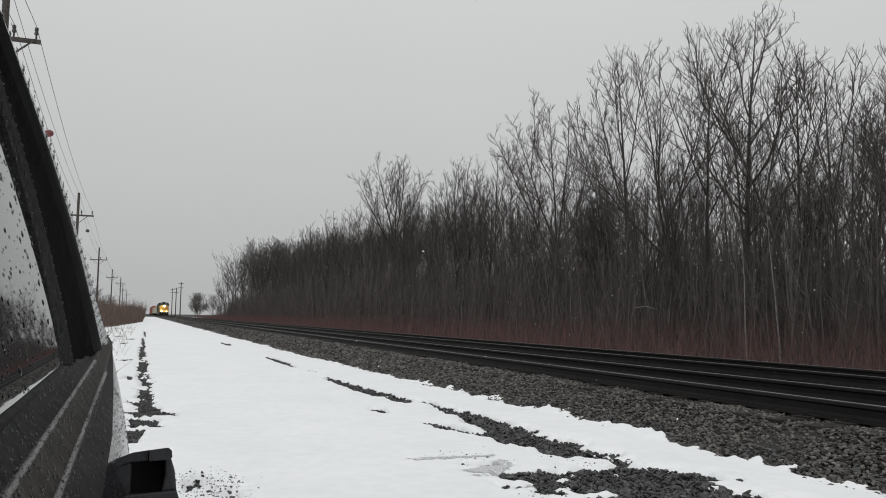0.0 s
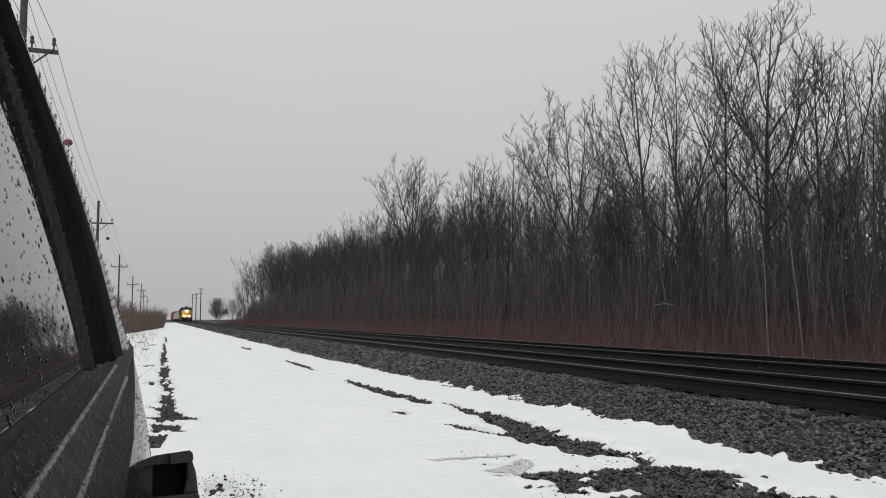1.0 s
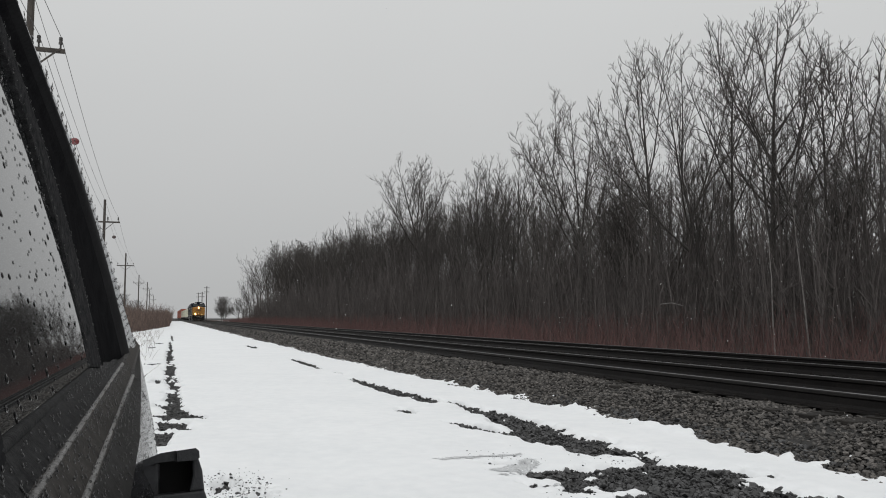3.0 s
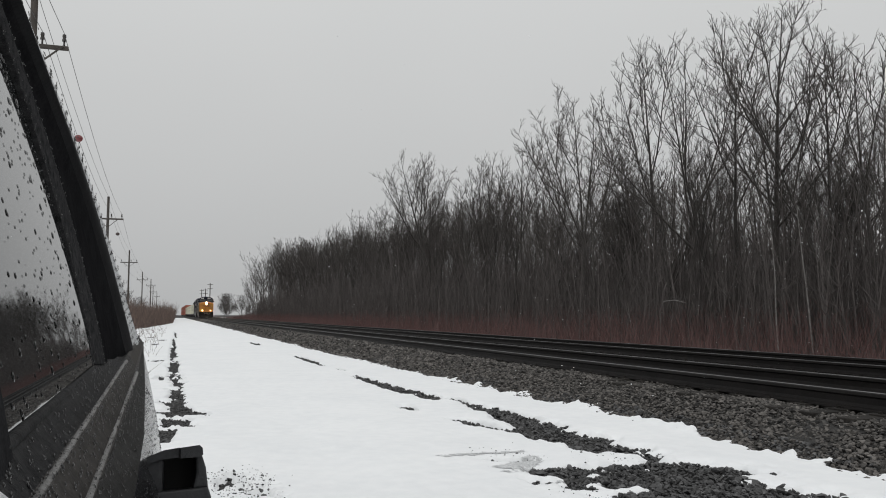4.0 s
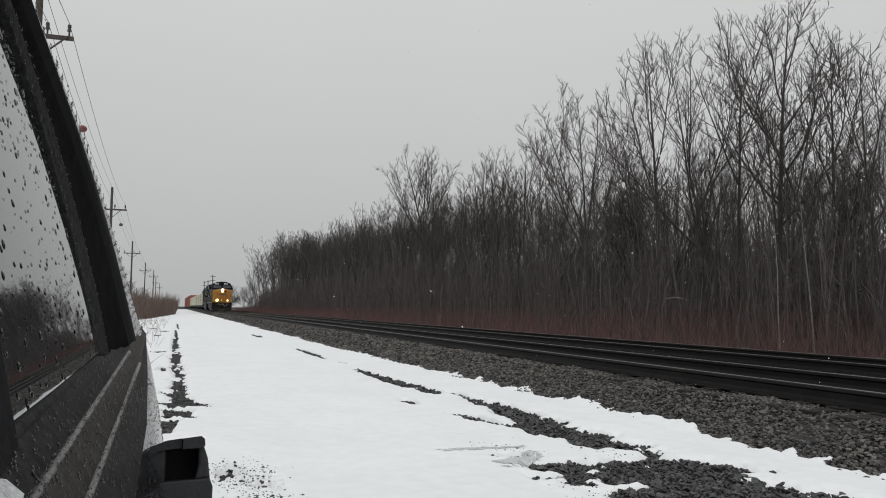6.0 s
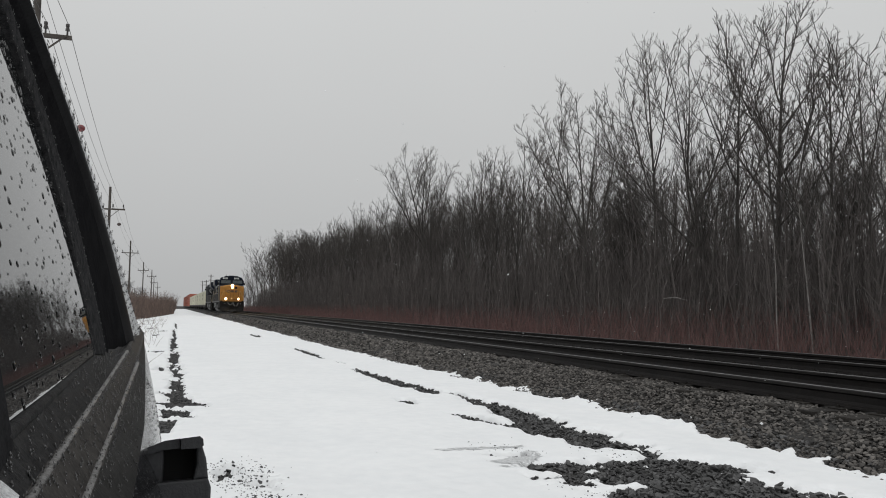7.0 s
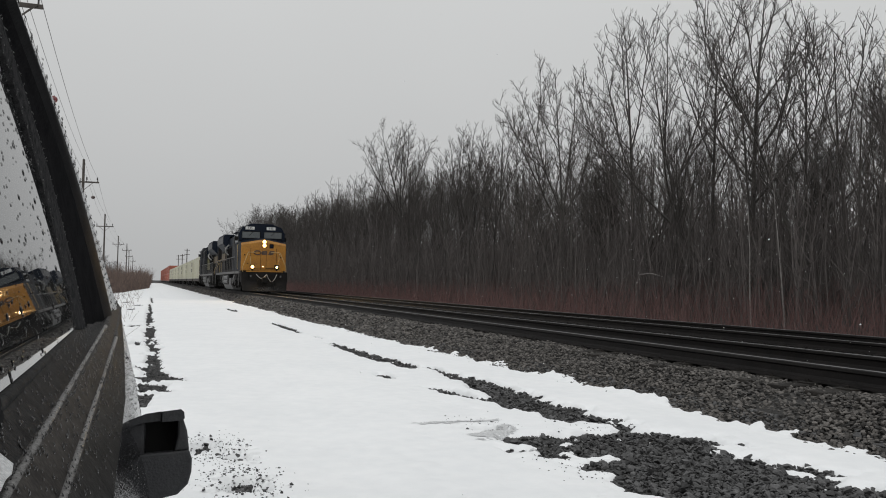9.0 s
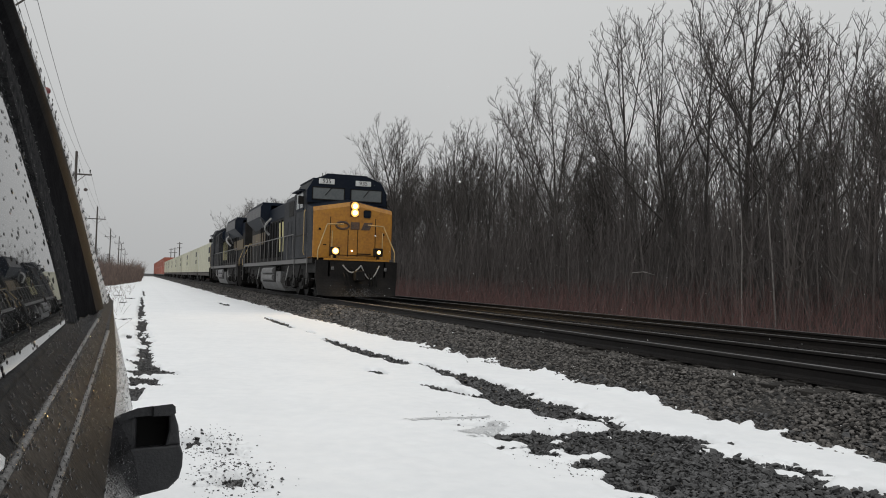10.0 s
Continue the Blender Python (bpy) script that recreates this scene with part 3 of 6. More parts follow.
def build_wood():
    lab = "tall bare deciduous tree with dark grey bark at the wood's edge"
    young = "slender bare young tree with fine dark twigs"
    fan = [(0.40, -24, 0.55), (0.44, -9, 0.55), (0.46, 6, 0.52), (0.42, 20, 0.52), (0.48, 12, 0.45)]
    kinds = [tree_thing(lab, 101, 17.0, 0.92, [(0.40, -26, 0.46), (0.46, 24, 0.46), (0.55, -16, 0.40), (0.60, 18, 0.36)]),
             tree_thing(lab, 102, 16.0, 0.50, fan),
             tree_thing(lab, 103, 18.0, 1.0, [(0.45, 28, 0.38), (0.52, -28, 0.36), (0.64, 20, 0.30)], reach=0.9),
             tree_thing(young, 105, 13.0, 0.85, [(0.35, 20, 0.50), (0.42, -22, 0.48), (0.55, 10, 0.40)], fill=0.8),
             tree_thing(young, 106, 12.0, 0.95, [(0.45, -18, 0.42), (0.52, 20, 0.40)], reach=0.9, fill=0.8),
             tree_thing("wide bare tree with forked ascending limbs", 107, 16.5, 0.42, [(0.30, -30, 0.62), (0.34, -14, 0.64), (0.36, 3, 0.62), (0.33, 16, 0.62), (0.32, 30, 0.56)])]
    size = [17.0, 16.0, 18.0, 13.0, 12.0, 16.5]
    rnd = np.random.RandomState(77)
    # the tall trees that stand out above the edge, each with its own build: place, then seed, height, stem, leaders
    tall = [
        (25.5, 47.4, "wide bare tree forking low into fanning limbs", (201, 17.2, 0.43, [(0.36, -33, 0.64), (0.40, -18, 0.60), (0.41, -3, 0.60), (0.42, 11, 0.58), (0.40, 26, 0.48)]), {"fill": 1.35, "girth": 1.3}),
        (25.0, 38.4, lab, (202, 17.2, 0.95, [(0.34, -34, 0.46), (0.46, -17, 0.44), (0.55, 14, 0.40), (0.62, -10, 0.34)]), {}),
        (25.5, 36.0, "tall bare tree with several heavy ascending limbs", (203, 16.9, 0.46, [(0.33, -46, 0.52), (0.38, -16, 0.62), (0.42, -4, 0.60), (0.44, 11, 0.56), (0.45, 22, 0.50)]), {"girth": 1.15}),
        (26.0, 33.2, "straight bare tree forked at its top", (204, 16.6, 0.80, [(0.42, 30, 0.36), (0.50, -28, 0.36), (0.60, 24, 0.30), (0.74, -22, 0.26), (0.76, 14, 0.24)]), {}),
        (25.5, 29.9, "tallest bare tree with one thick straight trunk", (205, 16.7, 1.0, [(0.36, 46, 0.34), (0.42, -44, 0.34), (0.50, 40, 0.32), (0.56, -36, 0.32), (0.62, 30, 0.30), (0.70, -24, 0.26), (0.76, 18, 0.22)]), {"girth": 1.35}),
        (26.0, 25.9, "leaning bare tree among its neighbours", (206, 13.2, 0.9, [(0.40, -34, 0.44), (0.50, 16, 0.44), (0.60, -22, 0.36)]), {"lean": -16}),
        (26.5, 27.6, lab, (207, 13.2, 0.95, [(0.44, 20, 0.42), (0.52, -18, 0.42), (0.6, 8, 0.36)]), {}),
        (26.0, 24.8, lab, (208, 13.1, 0.92, [(0.40, 28, 0.50), (0.46, -26, 0.52), (0.54, 14, 0.44), (0.58, -13, 0.42)]), {}),
        (26.5, 22.4, lab, (209, 10.4, 0.90, [(0.40, -24, 0.50), (0.48, 20, 0.46), (0.55, -10, 0.40)]), {}),
        (26.0, 85.5, "wide bare tree with forked ascending limbs", (210, 19.8, 0.58, [(0.46, -36, 0.48), (0.50, -20, 0.50), (0.54, -4, 0.46), (0.55, 12, 0.46), (0.52, 26, 0.42)]), {"girth": 1.5, "fill": 1.2}),
        (26.5, 67.4, "bare tree with an even upright fan of limbs", (211, 16.4, 0.52, [(0.42, -24, 0.52), (0.46, -12, 0.54), (0.48, 0, 0.54), (0.48, 11, 0.52), (0.44, 24, 0.50)]), {"girth": 1.4, "fill": 1.2}),
        (26.0, 58.5, lab, (212, 16.0, 0.92, [(0.45, -24, 0.44), (0.50, 22, 0.46), (0.58, 12, 0.40)]), {}),
    ]
    for x, y, label, shape, more in tall:
        tree = tree_thing(label, *shape, **more)
        tree.matrix_basis = pose(x, y, -0.3, 0, 0, -math.degrees(math.atan2(x, y)))
    places = [(1, 26.0, 97.0, 16.6), (3, 25.5, 53.5, 12.5), (0, 25.5, 77.0, 14.2), (5, 26.0, 73.0, 13.6), (1, 25.5, 42.5, 11.5), (3, 26.0, 62.5, 13.0),
              (5, 25.5, 108.0, 16.2), (0, 25.0, 116.0, 14.2), (1, 25.0, 125.0, 15.4), (2, 25.5, 134.0, 15.2), (5, 25.0, 145.0, 15.4), (0, 25.0, 156.0, 16.4), (1, 25.5, 168.0, 17.6), (5, 25.0, 180.0, 18.6),
              (0, 24.5, 192.0, 19.6), (1, 25.0, 203.0, 20.2), (5, 24.5, 214.0, 19.8), (0, 24.0, 226.0, 18.0), (1, 23.6, 236.0, 16.0), (5, 22.6, 246.0, 13.5)]
    for row, (x0, step) in enumerate(((23.4, 3.2), (27.5, 2.8), (31.5, 3.2), (36, 3.6), (42, 4.5))):
        y = -12 + row * 1.7
        while y < 246:
            k = rnd.choice([0, 1, 3, 4, 4, 5, 3])
            h = rnd.uniform(7.6, 11.6) + 0.8 * row + float(np.interp(y, [40, 100, 150, 205, 245], [0.0, 3.2, 5.0, 7.5, 2.0]))
            places.append((k, x0 + rnd.uniform(-2, 2.5), y, h))
            y += step * rnd.uniform(0.6, 1.5) * (1 + max(0, y - 60) / 90)
    used = set()
    for k, x, y, h in places:
        s = h / size[k]
        m = pose(x, y, float(bed_height(np.array(x), np.array(y))) - 0.05, rnd.uniform(-2, 2), rnd.uniform(-2, 2), rnd.uniform(0, 360)) @ Matrix.Diagonal((s, s, s, 1))
        if k not in used:
            used.add(k)
            kinds[k].matrix_basis = m
        else:
            o = copy_thing(kinds[k], Matrix.Identity(4))
            o.matrix_basis = m
    # thickets: thin stems and dead wood that close the view through the trees
    n = 10500
    y = -25 + 266 * rnd.rand(n) ** 2.0
    x = WOOD_X - 0.8 + 24 * rnd.rand(n) ** 1.1
    L = rnd.uniform(2.8, 8.0, n) * np.where(x < 22.5, 0.62, 1.0) * np.interp(y, [0, 60, 110, 200, 241], [0.95, 1.15, 1.35, 1.35, 0.9])
    r = rnd.uniform(0.012, 0.036, n) * (1 + np.maximum(y, 0) / 150)
    spots = stem_field(rnd, x, y, L, r, 0.10, 6, M_SAPLING, "thicket", "dense dark thicket of bare saplings and dead branches", "thicket")
    spots = spots[(spots[:, 0] < 26) & (spots[:, 1] < 115) & (spots[:, 2] < 7)]
    pick = rnd.permutation(len(spots))[:330]
    flecks = scatter_stones("snow_flecks", spots[pick], rnd.uniform(0.012, 0.045, len(pick)), M_SNOW, 23)
    tagged(flecks, "small clumps of snow caught on stems and forks", "snow", kind="stuff")
    for (x, y, h, lean, lab) in ((20.2, 23.6, 4.6, -0.16, "pale leaning birch stem"), (20.6, 22.4, 5.5, -0.03, "thin pale birch stem")):
        birch = tagged(new("birch_sapling"), lab + " at the wood's edge", "tree")
        birch.location = (x, y, -0.25)
        sk, twigs = Sticks(), Sticks()
        pts, ra = grow(rnd, (0, 0, -0.1), (0.05, lean * -1.0, 1), h, 0.036, 0.010, 0.03, 0.01, 6)
        sk.limb(pts, ra, 6)
        for _ in range(7):
            q, rr, d = between(pts, ra, rnd.uniform(0.4, 1.0))
            twigs.limb([q, q + splay(rnd, d, 0.7) * 0.8], [rr * 0.5, 0.005], 3)
        sk.build("stem", M_BIRCH, birch)
        tagged(twigs.build("twigs", M_TWIG, birch), "thin side twigs", kind="stuff")
    snag = tagged(new("fallen_branch"), "snow-dusted dead branch caught among the saplings", "branch")
    snag.location = (18.0, 26.8, -0.25)
    sk = Sticks()
    sk.limb([(0.3, 1.3, -0.1), (0.2, 1.0, 0.9), (0.0, 0.7, 1.7), (-0.1, 0.3, 2.08), (0.0, -0.3, 2.12), (0.1, -0.9, 2.0)], [0.016, 0.014, 0.014, 0.016, 0.018, 0.008], 5)
    sk.build("limb", M_BIRCH, snag)
    n = 5200
    y, x = -30 + 370 * rnd.rand(n) ** 1.3, 38 + 46 * rnd.rand(n)
    stem_field(rnd, x, y, rnd.uniform(5.5, 10.0, n), rnd.uniform(0.06, 0.16, n), 0.05, 5, M_SAPLING, "deep_wood", "distant dark stems deep in the bare wood", "wood")


def build_brush():
    rnd = np.random.RandomState(31)
    n = 17000
    y, x = -15 + 265 * rnd.rand(n) ** 1.7, 14.3 + 8.0 * rnd.rand(n) ** 0.8
    L = rnd.uniform(0.4, 1.3, n) + np.maximum(0, x - 16) * 0.17
    stem_field(rnd, x, y, L, rnd.uniform(0.0035, 0.007, n) * (1 + np.maximum(y, 0) / 60), 0.30, 1, M_BRIAR, "brambles", "low reddish brown brambles and dead stems along the wood", "brambles", 0.0)
    # weeds of the verge under the poles
    n = 9000
    y = 62 + 190 * rnd.rand(n) ** 1.4
    x = np.interp(y, [62, 80, 128, 228, 260], [-3.6, -2.6, 0.3, 0.6, 0.6]) - 9 * rnd.rand(n) ** 1.3
    L = rnd.uniform(0.8, 2.9, n) * (1 + 0.25 * np.sin(x * 1.1 + y * 0.23)) * np.interp(y, [62, 75, 110], [0.45, 0.8, 1.0])
    stem_field(rnd, x, y, L, rnd.uniform(0.010, 0.024, n) * (0.6 + y / 130), 0.18, 1, M_STRAW, "tall_weeds", "tall dead brown weeds and scrub on the verge", "weeds", 0.1)
    st = Sticks()
    for i in range(520):
        y = 12 + 62 * rnd.rand() ** 1.2
        x = rnd.uniform(-3.6, -0.25) - 0.2
        L = rnd.uniform(0.15, 0.7)
        p, ra = grow(rnd, (x, y, -0.05), (rnd.normal() * 0.4, rnd.normal() * 0.4, 1), L, 0.003 + y * 0.00012, 0.002, 0.2, -0.05, 3)
        st.limb(p, ra, 3)
    tagged(st.build("dry_grass", M_STRAW), "sparse dry grass stalks standing in the snow", "grass", kind="stuff")
    lab = "small bare tree behind the pole line"
    a = tree_thing(lab, 120, 9.0, 0.36, [(0.20, -40, 0.62), (0.24, -20, 0.66), (0.26, 0, 0.68), (0.25, 18, 0.66), (0.22, 38, 0.60), (0.18, -58, 0.48), (0.2, 56, 0.48)], girth=1.2, reach=1.4, fill=1.5)
    a.matrix_basis = pose(-9.5, 96, -0.2)
    for x, y, h in ((-12, 112, 9), (-9, 140, 8), (-11, 165, 8.5), (-9.5, 190, 7), (-12, 230, 8), (15.0, 249, 7.2), (16.2, 258, 8.2), (17.0, 283, 9.0), (19.4, 300, 9.4), (21.0, 262, 8.0), (22.5, 252, 9.5), (-8, 128, 5), (-7, 205, 6)):
        o = copy_thing(a, Matrix.Identity(4))
        s = h / 9.0
        o.matrix_basis = pose(x, y, -0.2, 0, 0, rnd.uniform(0, 360)) @ Matrix.Diagonal((s, s, s, 1))
        if x > 0:
            tagged(o, "low rounded bare tree beside the far track", "tree")


# ---- utility poles ----
def build_poles():
    POLES = [(-3.55, 22.8), (-4.5, 63.0), (-5.45, 115.0), (-5.6, 172.0), (-4.8, 207.0), (-5.4, 262.0), (-5.4, 330.0)]
    TOP, ARM = 9.8, 8.22
    lab = "weathered wooden utility pole with one crossarm and insulators"
    tips = []
    for px, py in POLES:
        half = 0.80 if py < 30 else 1.0
        pole = tagged(new("utility_pole"), lab, "utility pole", group="pole line beside the road")
        pole.location = (px, py, -0.1)
        bm = bmesh.new()
        tube(bm, (0, 0, 0), (0, 0, TOP + 0.1), 0.13, 0.085, 12)
        part("mast", bm, M_POLE, pole, smooth=False)
        bm = bmesh.new()
        box(bm, -half - 0.06, half + 0.06, -0.17, -0.08, ARM, ARM + 0.11, 0.012)
        part("crossarm", bm, M_POLE, pole)
        for s in (-1, 1):
            bm = bmesh.new()
            box(bm, -0.02, 0.02, -0.03, 0.0, 0, 1.0)
            bmesh.ops.rotate(bm, verts=bm.verts, cent=(0, 0, 0), matrix=Matrix.Rotation(radians(48 * s), 3, "Y"))
            bmesh.ops.translate(bm, verts=bm.verts, vec=(0, -0.19, ARM - 0.58))
            part("brace", bm, M_POLE, pole)
        for x in (-half * 0.94, 0.24, half * 0.94):
            bm = bmesh.new()
            for z0, z1, r in ((-0.02, 0.10, 0.025), (0.10, 0.16, 0.055), (0.16, 0.21, 0.042), (0.21, 0.28, 0.05)):
                tube(bm, (x, -0.14, ARM + 0.13 + z0), (x, -0.14, ARM + 0.13 + z1), r, r * 0.9, 10)
            part("insulator", bm, M_INSUL, pole)
        tips.append([(px + x, py - 0.14, ARM + 0.33) for x in (-half * 0.94, 0.24, half * 0.94)] + [(px, py, TOP)])
    tips = [[(x, -22.0, z) for x, y, z in tips[0]]] + tips

    def wire_run(a, b, sag):
        cu = bpy.data.curves.new("wire", "CURVE")
        cu.dimensions, cu.bevel_depth, cu.bevel_resolution = "3D", 0.008, 1
        sp = cu.splines.new("POLY")
        n = 25
        sp.points.add(n - 1)
        for i in range(n):
            f = i / (n - 1)
            p = Vector(a).lerp(Vector(b), f)
            sp.points[i].co = (p.x, p.y, p.z - sag * 4 * f * (1 - f), 1)
        cu.materials.append(M_WIRE)
        return tagged(new("overhead_wire", cu), "thin sagging overhead wire between the utility poles", "wire", group="overhead wires")

    for s, t in zip(tips, tips[1:]):
        for k, (a, b) in enumerate(zip(s, t)):
            wire_run(a, b, 0.55 if k < 3 else 0.4)
    for x, y, z, mat, tone in ((-3.575, 34.0, 8.108, M_BALL, "dull red"), (-4.45, 73.5, 8.08, M_GREYBALL, "weathered dark grey")):
        bm = bmesh.new()
        bmesh.ops.create_uvsphere(bm, u_segments=20, v_segments=12, radius=0.16)
        bmesh.ops.scale(bm, vec=(1.0, 1.0, 0.86), verts=bm.verts)
        ball = from_bm("marker_ball", bm, mat, smooth=True)
        ball.location = (x, y, z)
        tagged(ball, tone + " aerial marker ball on the overhead wire", "marker ball", group="marker balls")
        bm = bmesh.new()
        tube(bm, (0, -0.22, 0), (0, 0.22, 0), 0.02, 0.02, 8)
        part("clamp", bm, M_WIRE, ball)
    # poles on the far side of the line
    for px, py, h in ((12.3, 288.0, 12.1), (12.6, 378.0, 12.6), (12.4, 330, 11.5)):
        pole = tagged(new("utility_pole"), "distant slim utility pole beyond the tracks", "utility pole")
        pole.location = (px, py, -0.1)
        bm = bmesh.new()
        tube(bm, (0, 0, 0), (0, 0, h), 0.2, 0.14, 8)
        part("mast", bm, M_POLE, pole)
        for z in (h - 0.6, h - 2.0):
            bm = bmesh.new()
            box(bm, -0.9, 0.9, -0.2, -0.1, z, z + 0.16)
            part("crossarm", bm, M_POLE, pole)


# ---- the train; in its own space the front face of the nose stands at y = 0, z = 0 is the rail top ----
M_YELLOW = material("dirty_yellow_paint", (0.40, 0.18, 0.014), 0.42, spots=(0.25, 0.105, 0.012), scale=1.1, mix=0.5)
M_NAVY = material("dark_blue_paint", (0.009, 0.013, 0.022), 0.45, spots=(0.016, 0.019, 0.025), scale=1.0, mix=0.4, spec=0.03)
# darker copy of the yellow, with the shade under the radiator painted in
M_YELLOW_SHADED = material("shaded_yellow_paint", (0.13, 0.085, 0.03), 0.6, spots=(0.04, 0.032, 0.02), scale=1.5)
M_HOOD = material("grimy_blue_black_hood", (0.016, 0.0165, 0.019), 0.6, spots=(0.008, 0.0085, 0.009), scale=1.5, spec=0.02, random_value=0.35)
M_EMBLEM = material("worn_dark_emblem_paint", (0.022, 0.020, 0.024), 0.5, spots=(0.15, 0.075, 0.03), scale=3.5, mix=0.35)
M_GREYP = material("dusty_grey_paint", (0.046, 0.048, 0.053), 0.5, spots=(0.018, 0.019, 0.021), scale=1.2, mix=0.5, spec=0.03)
M_UNDER = material("grimy_black_gear_and_gaps", (0.007, 0.0068, 0.0068), 0.65, spots=(0.016, 0.0145, 0.0135), scale=3.0, bump=0.3, spec=0.12)
M_SILVER = material("silver_tank_paint", (0.15, 0.152, 0.155), 0.5, 0.1, spots=(0.06, 0.058, 0.056), scale=2.0)
M_RAILING = material("grimy_yellow_handrail", (0.42, 0.30, 0.12), 0.5, spots=(0.25, 0.19, 0.10), scale=5)
M_SIDERAIL = material("grimy_grey_handrail", (0.10, 0.096, 0.093), 0.5, spots=(0.08, 0.08, 0.08), scale=2)
M_SCREEN = material("grey_mesh_screen", (0.13, 0.13, 0.135), 0.6, spots=(0.06, 0.06, 0.062), scale=6)
M_CABLE = material("pale_grey_hose", (0.36, 0.36, 0.35), 0.6)
# bluish-grey base adds painted sky reflection to the cab glass
M_GLASS_CAB = material("cab_glass_reflection_tint", (0.075, 0.085, 0.088), 0.10, spots=(0.10, 0.11, 0.113), scale=1.5, spec=0.5)
M_BOARD = material("white_number_board", (0.62, 0.63, 0.62), 0.5, spots=(0.5, 0.5, 0.5), scale=6)
M_BLACK = material("black_lettering", (0.012, 0.012, 0.014), 0.6)
M_PALE = material("pale_yellow_lettering", (0.50, 0.46, 0.22), 0.6, spots=(0.38, 0.35, 0.2), scale=3)
M_LAMP = glowing("headlight_glow", (1.0, 0.66, 0.25), 3.2)
M_BULB = glowing("hot_bulb_glow", (1.0, 0.66, 0.28), 1600.0)
# emissive colour for rings that imitate the lamps' warm halo
M_WARM = glowing("painted_halo_glow", (1.0, 0.50, 0.13), 1.0)
M_DITCH = glowing("ditch_light_glow", (1.0, 0.70, 0.30), 3.6)
M_MARKER = glowing("small_marker_glow", (1.0, 0.75, 0.45), 6.0)
M_LENS = material("unlit_lamp_lens", (0.35, 0.34, 0.30), 0.15)
M_CREAM = material("cream_container_paint", (0.58, 0.57, 0.45), 0.5, spots=(0.46, 0.45, 0.36), scale=0.6, mix=0.4, random_value=0.08)
M_ORANGE = material("orange_red_container_paint", (0.36, 0.10, 0.06), 0.55, spots=(0.27, 0.085, 0.055), scale=0.6, mix=0.4, random_value=0.2)
M_CARFRAME = material("brown_black_car_steel", (0.03, 0.026, 0.024), 0.7, spots=(0.055, 0.044, 0.036), scale=2)


def lettering(name, words, size, mat, parent, place, turn, depth=0.004):
    cu = bpy.data.curves.new(name, "FONT")
    cu.body, cu.size, cu.extrude = words, size, depth
    cu.align_x, cu.align_y = "CENTER", "CENTER"
    cu.materials.append(mat)
    ob = new(name, cu)
    ob.parent = parent
    ob.matrix_basis = pose(*place, *turn)
    return ob


def three_axle_truck(loco, y0):
    """Bogie with three axles, middle axle at y0."""
    truck_bm = bmesh.new()
    for s in (-1, 1):
        x = s * 1.12
        prof = [(y0 - 2.45, 0.62), (y0 - 2.2, 0.42), (y0 - 1.5, 0.42), (y0 - 1.2, 0.30), (y0 - 0.5, 0.30), (y0 - 0.3, 0.42), (y0 + 0.9, 0.42), (y0 + 1.1, 0.30), (y0 + 1.7, 0.42), (y0 + 2.3, 0.42), (y0 + 2.45, 0.7), (y0 + 2.2, 0.95), (y0 - 2.2, 0.95)]
        extrude_profile(truck_bm, prof, "x", x - 0.09, x + 0.09)
        for dy in (-1.9, 0, 1.9):
            box(truck_bm, x - 0.16 + s * 0.08, x + 0.16 + s * 0.08, y0 + dy - 0.2, y0 + dy + 0.2, 0.36, 0.74, 0.03)
            tube(truck_bm, (x + s * 0.15, y0 + dy, 0.53), (x + s * 0.28, y0 + dy, 0.53), 0.13, 0.11, 12)
        for dy in (-0.95, 0.95):
            for k in (-0.14, 0.14):
                tube(truck_bm, (x + s * 0.02, y0 + dy + k, 0.72), (x + s * 0.02, y0 + dy + k, 1.1), 0.09, 0.09, 8)
            tube(truck_bm, (x + s * 0.16, y0 + dy - 0.3, 0.8), (x + s * 0.16, y0 + dy + 0.3, 0.62), 0.07, 0.07, 8)
    box(truck_bm, -1.0, 1.0, y0 - 0.6, y0 + 0.6, 0.55, 1.0)
    truck = part("truck_frame", truck_bm, M_UNDER, loco)
    for dy in (-1.9, 0, 1.9):
        bm = bmesh.new()
        for s in (-1, 1):
            tube(bm, (s * 0.69, y0 + dy, 0.53), (s * 0.82, y0 + dy, 0.53), 0.53, 0.51, 28)
            tube(bm, (s * 0.655, y0 + dy, 0.53), (s * 0.69, y0 + dy, 0.53), 0.555, 0.555, 28)
        tube(bm, (-0.7, y0 + dy, 0.53), (0.7, y0 + dy, 0.53), 0.1, 0.1, 12)
        part("wheelset", bm, M_UNDER, truck)


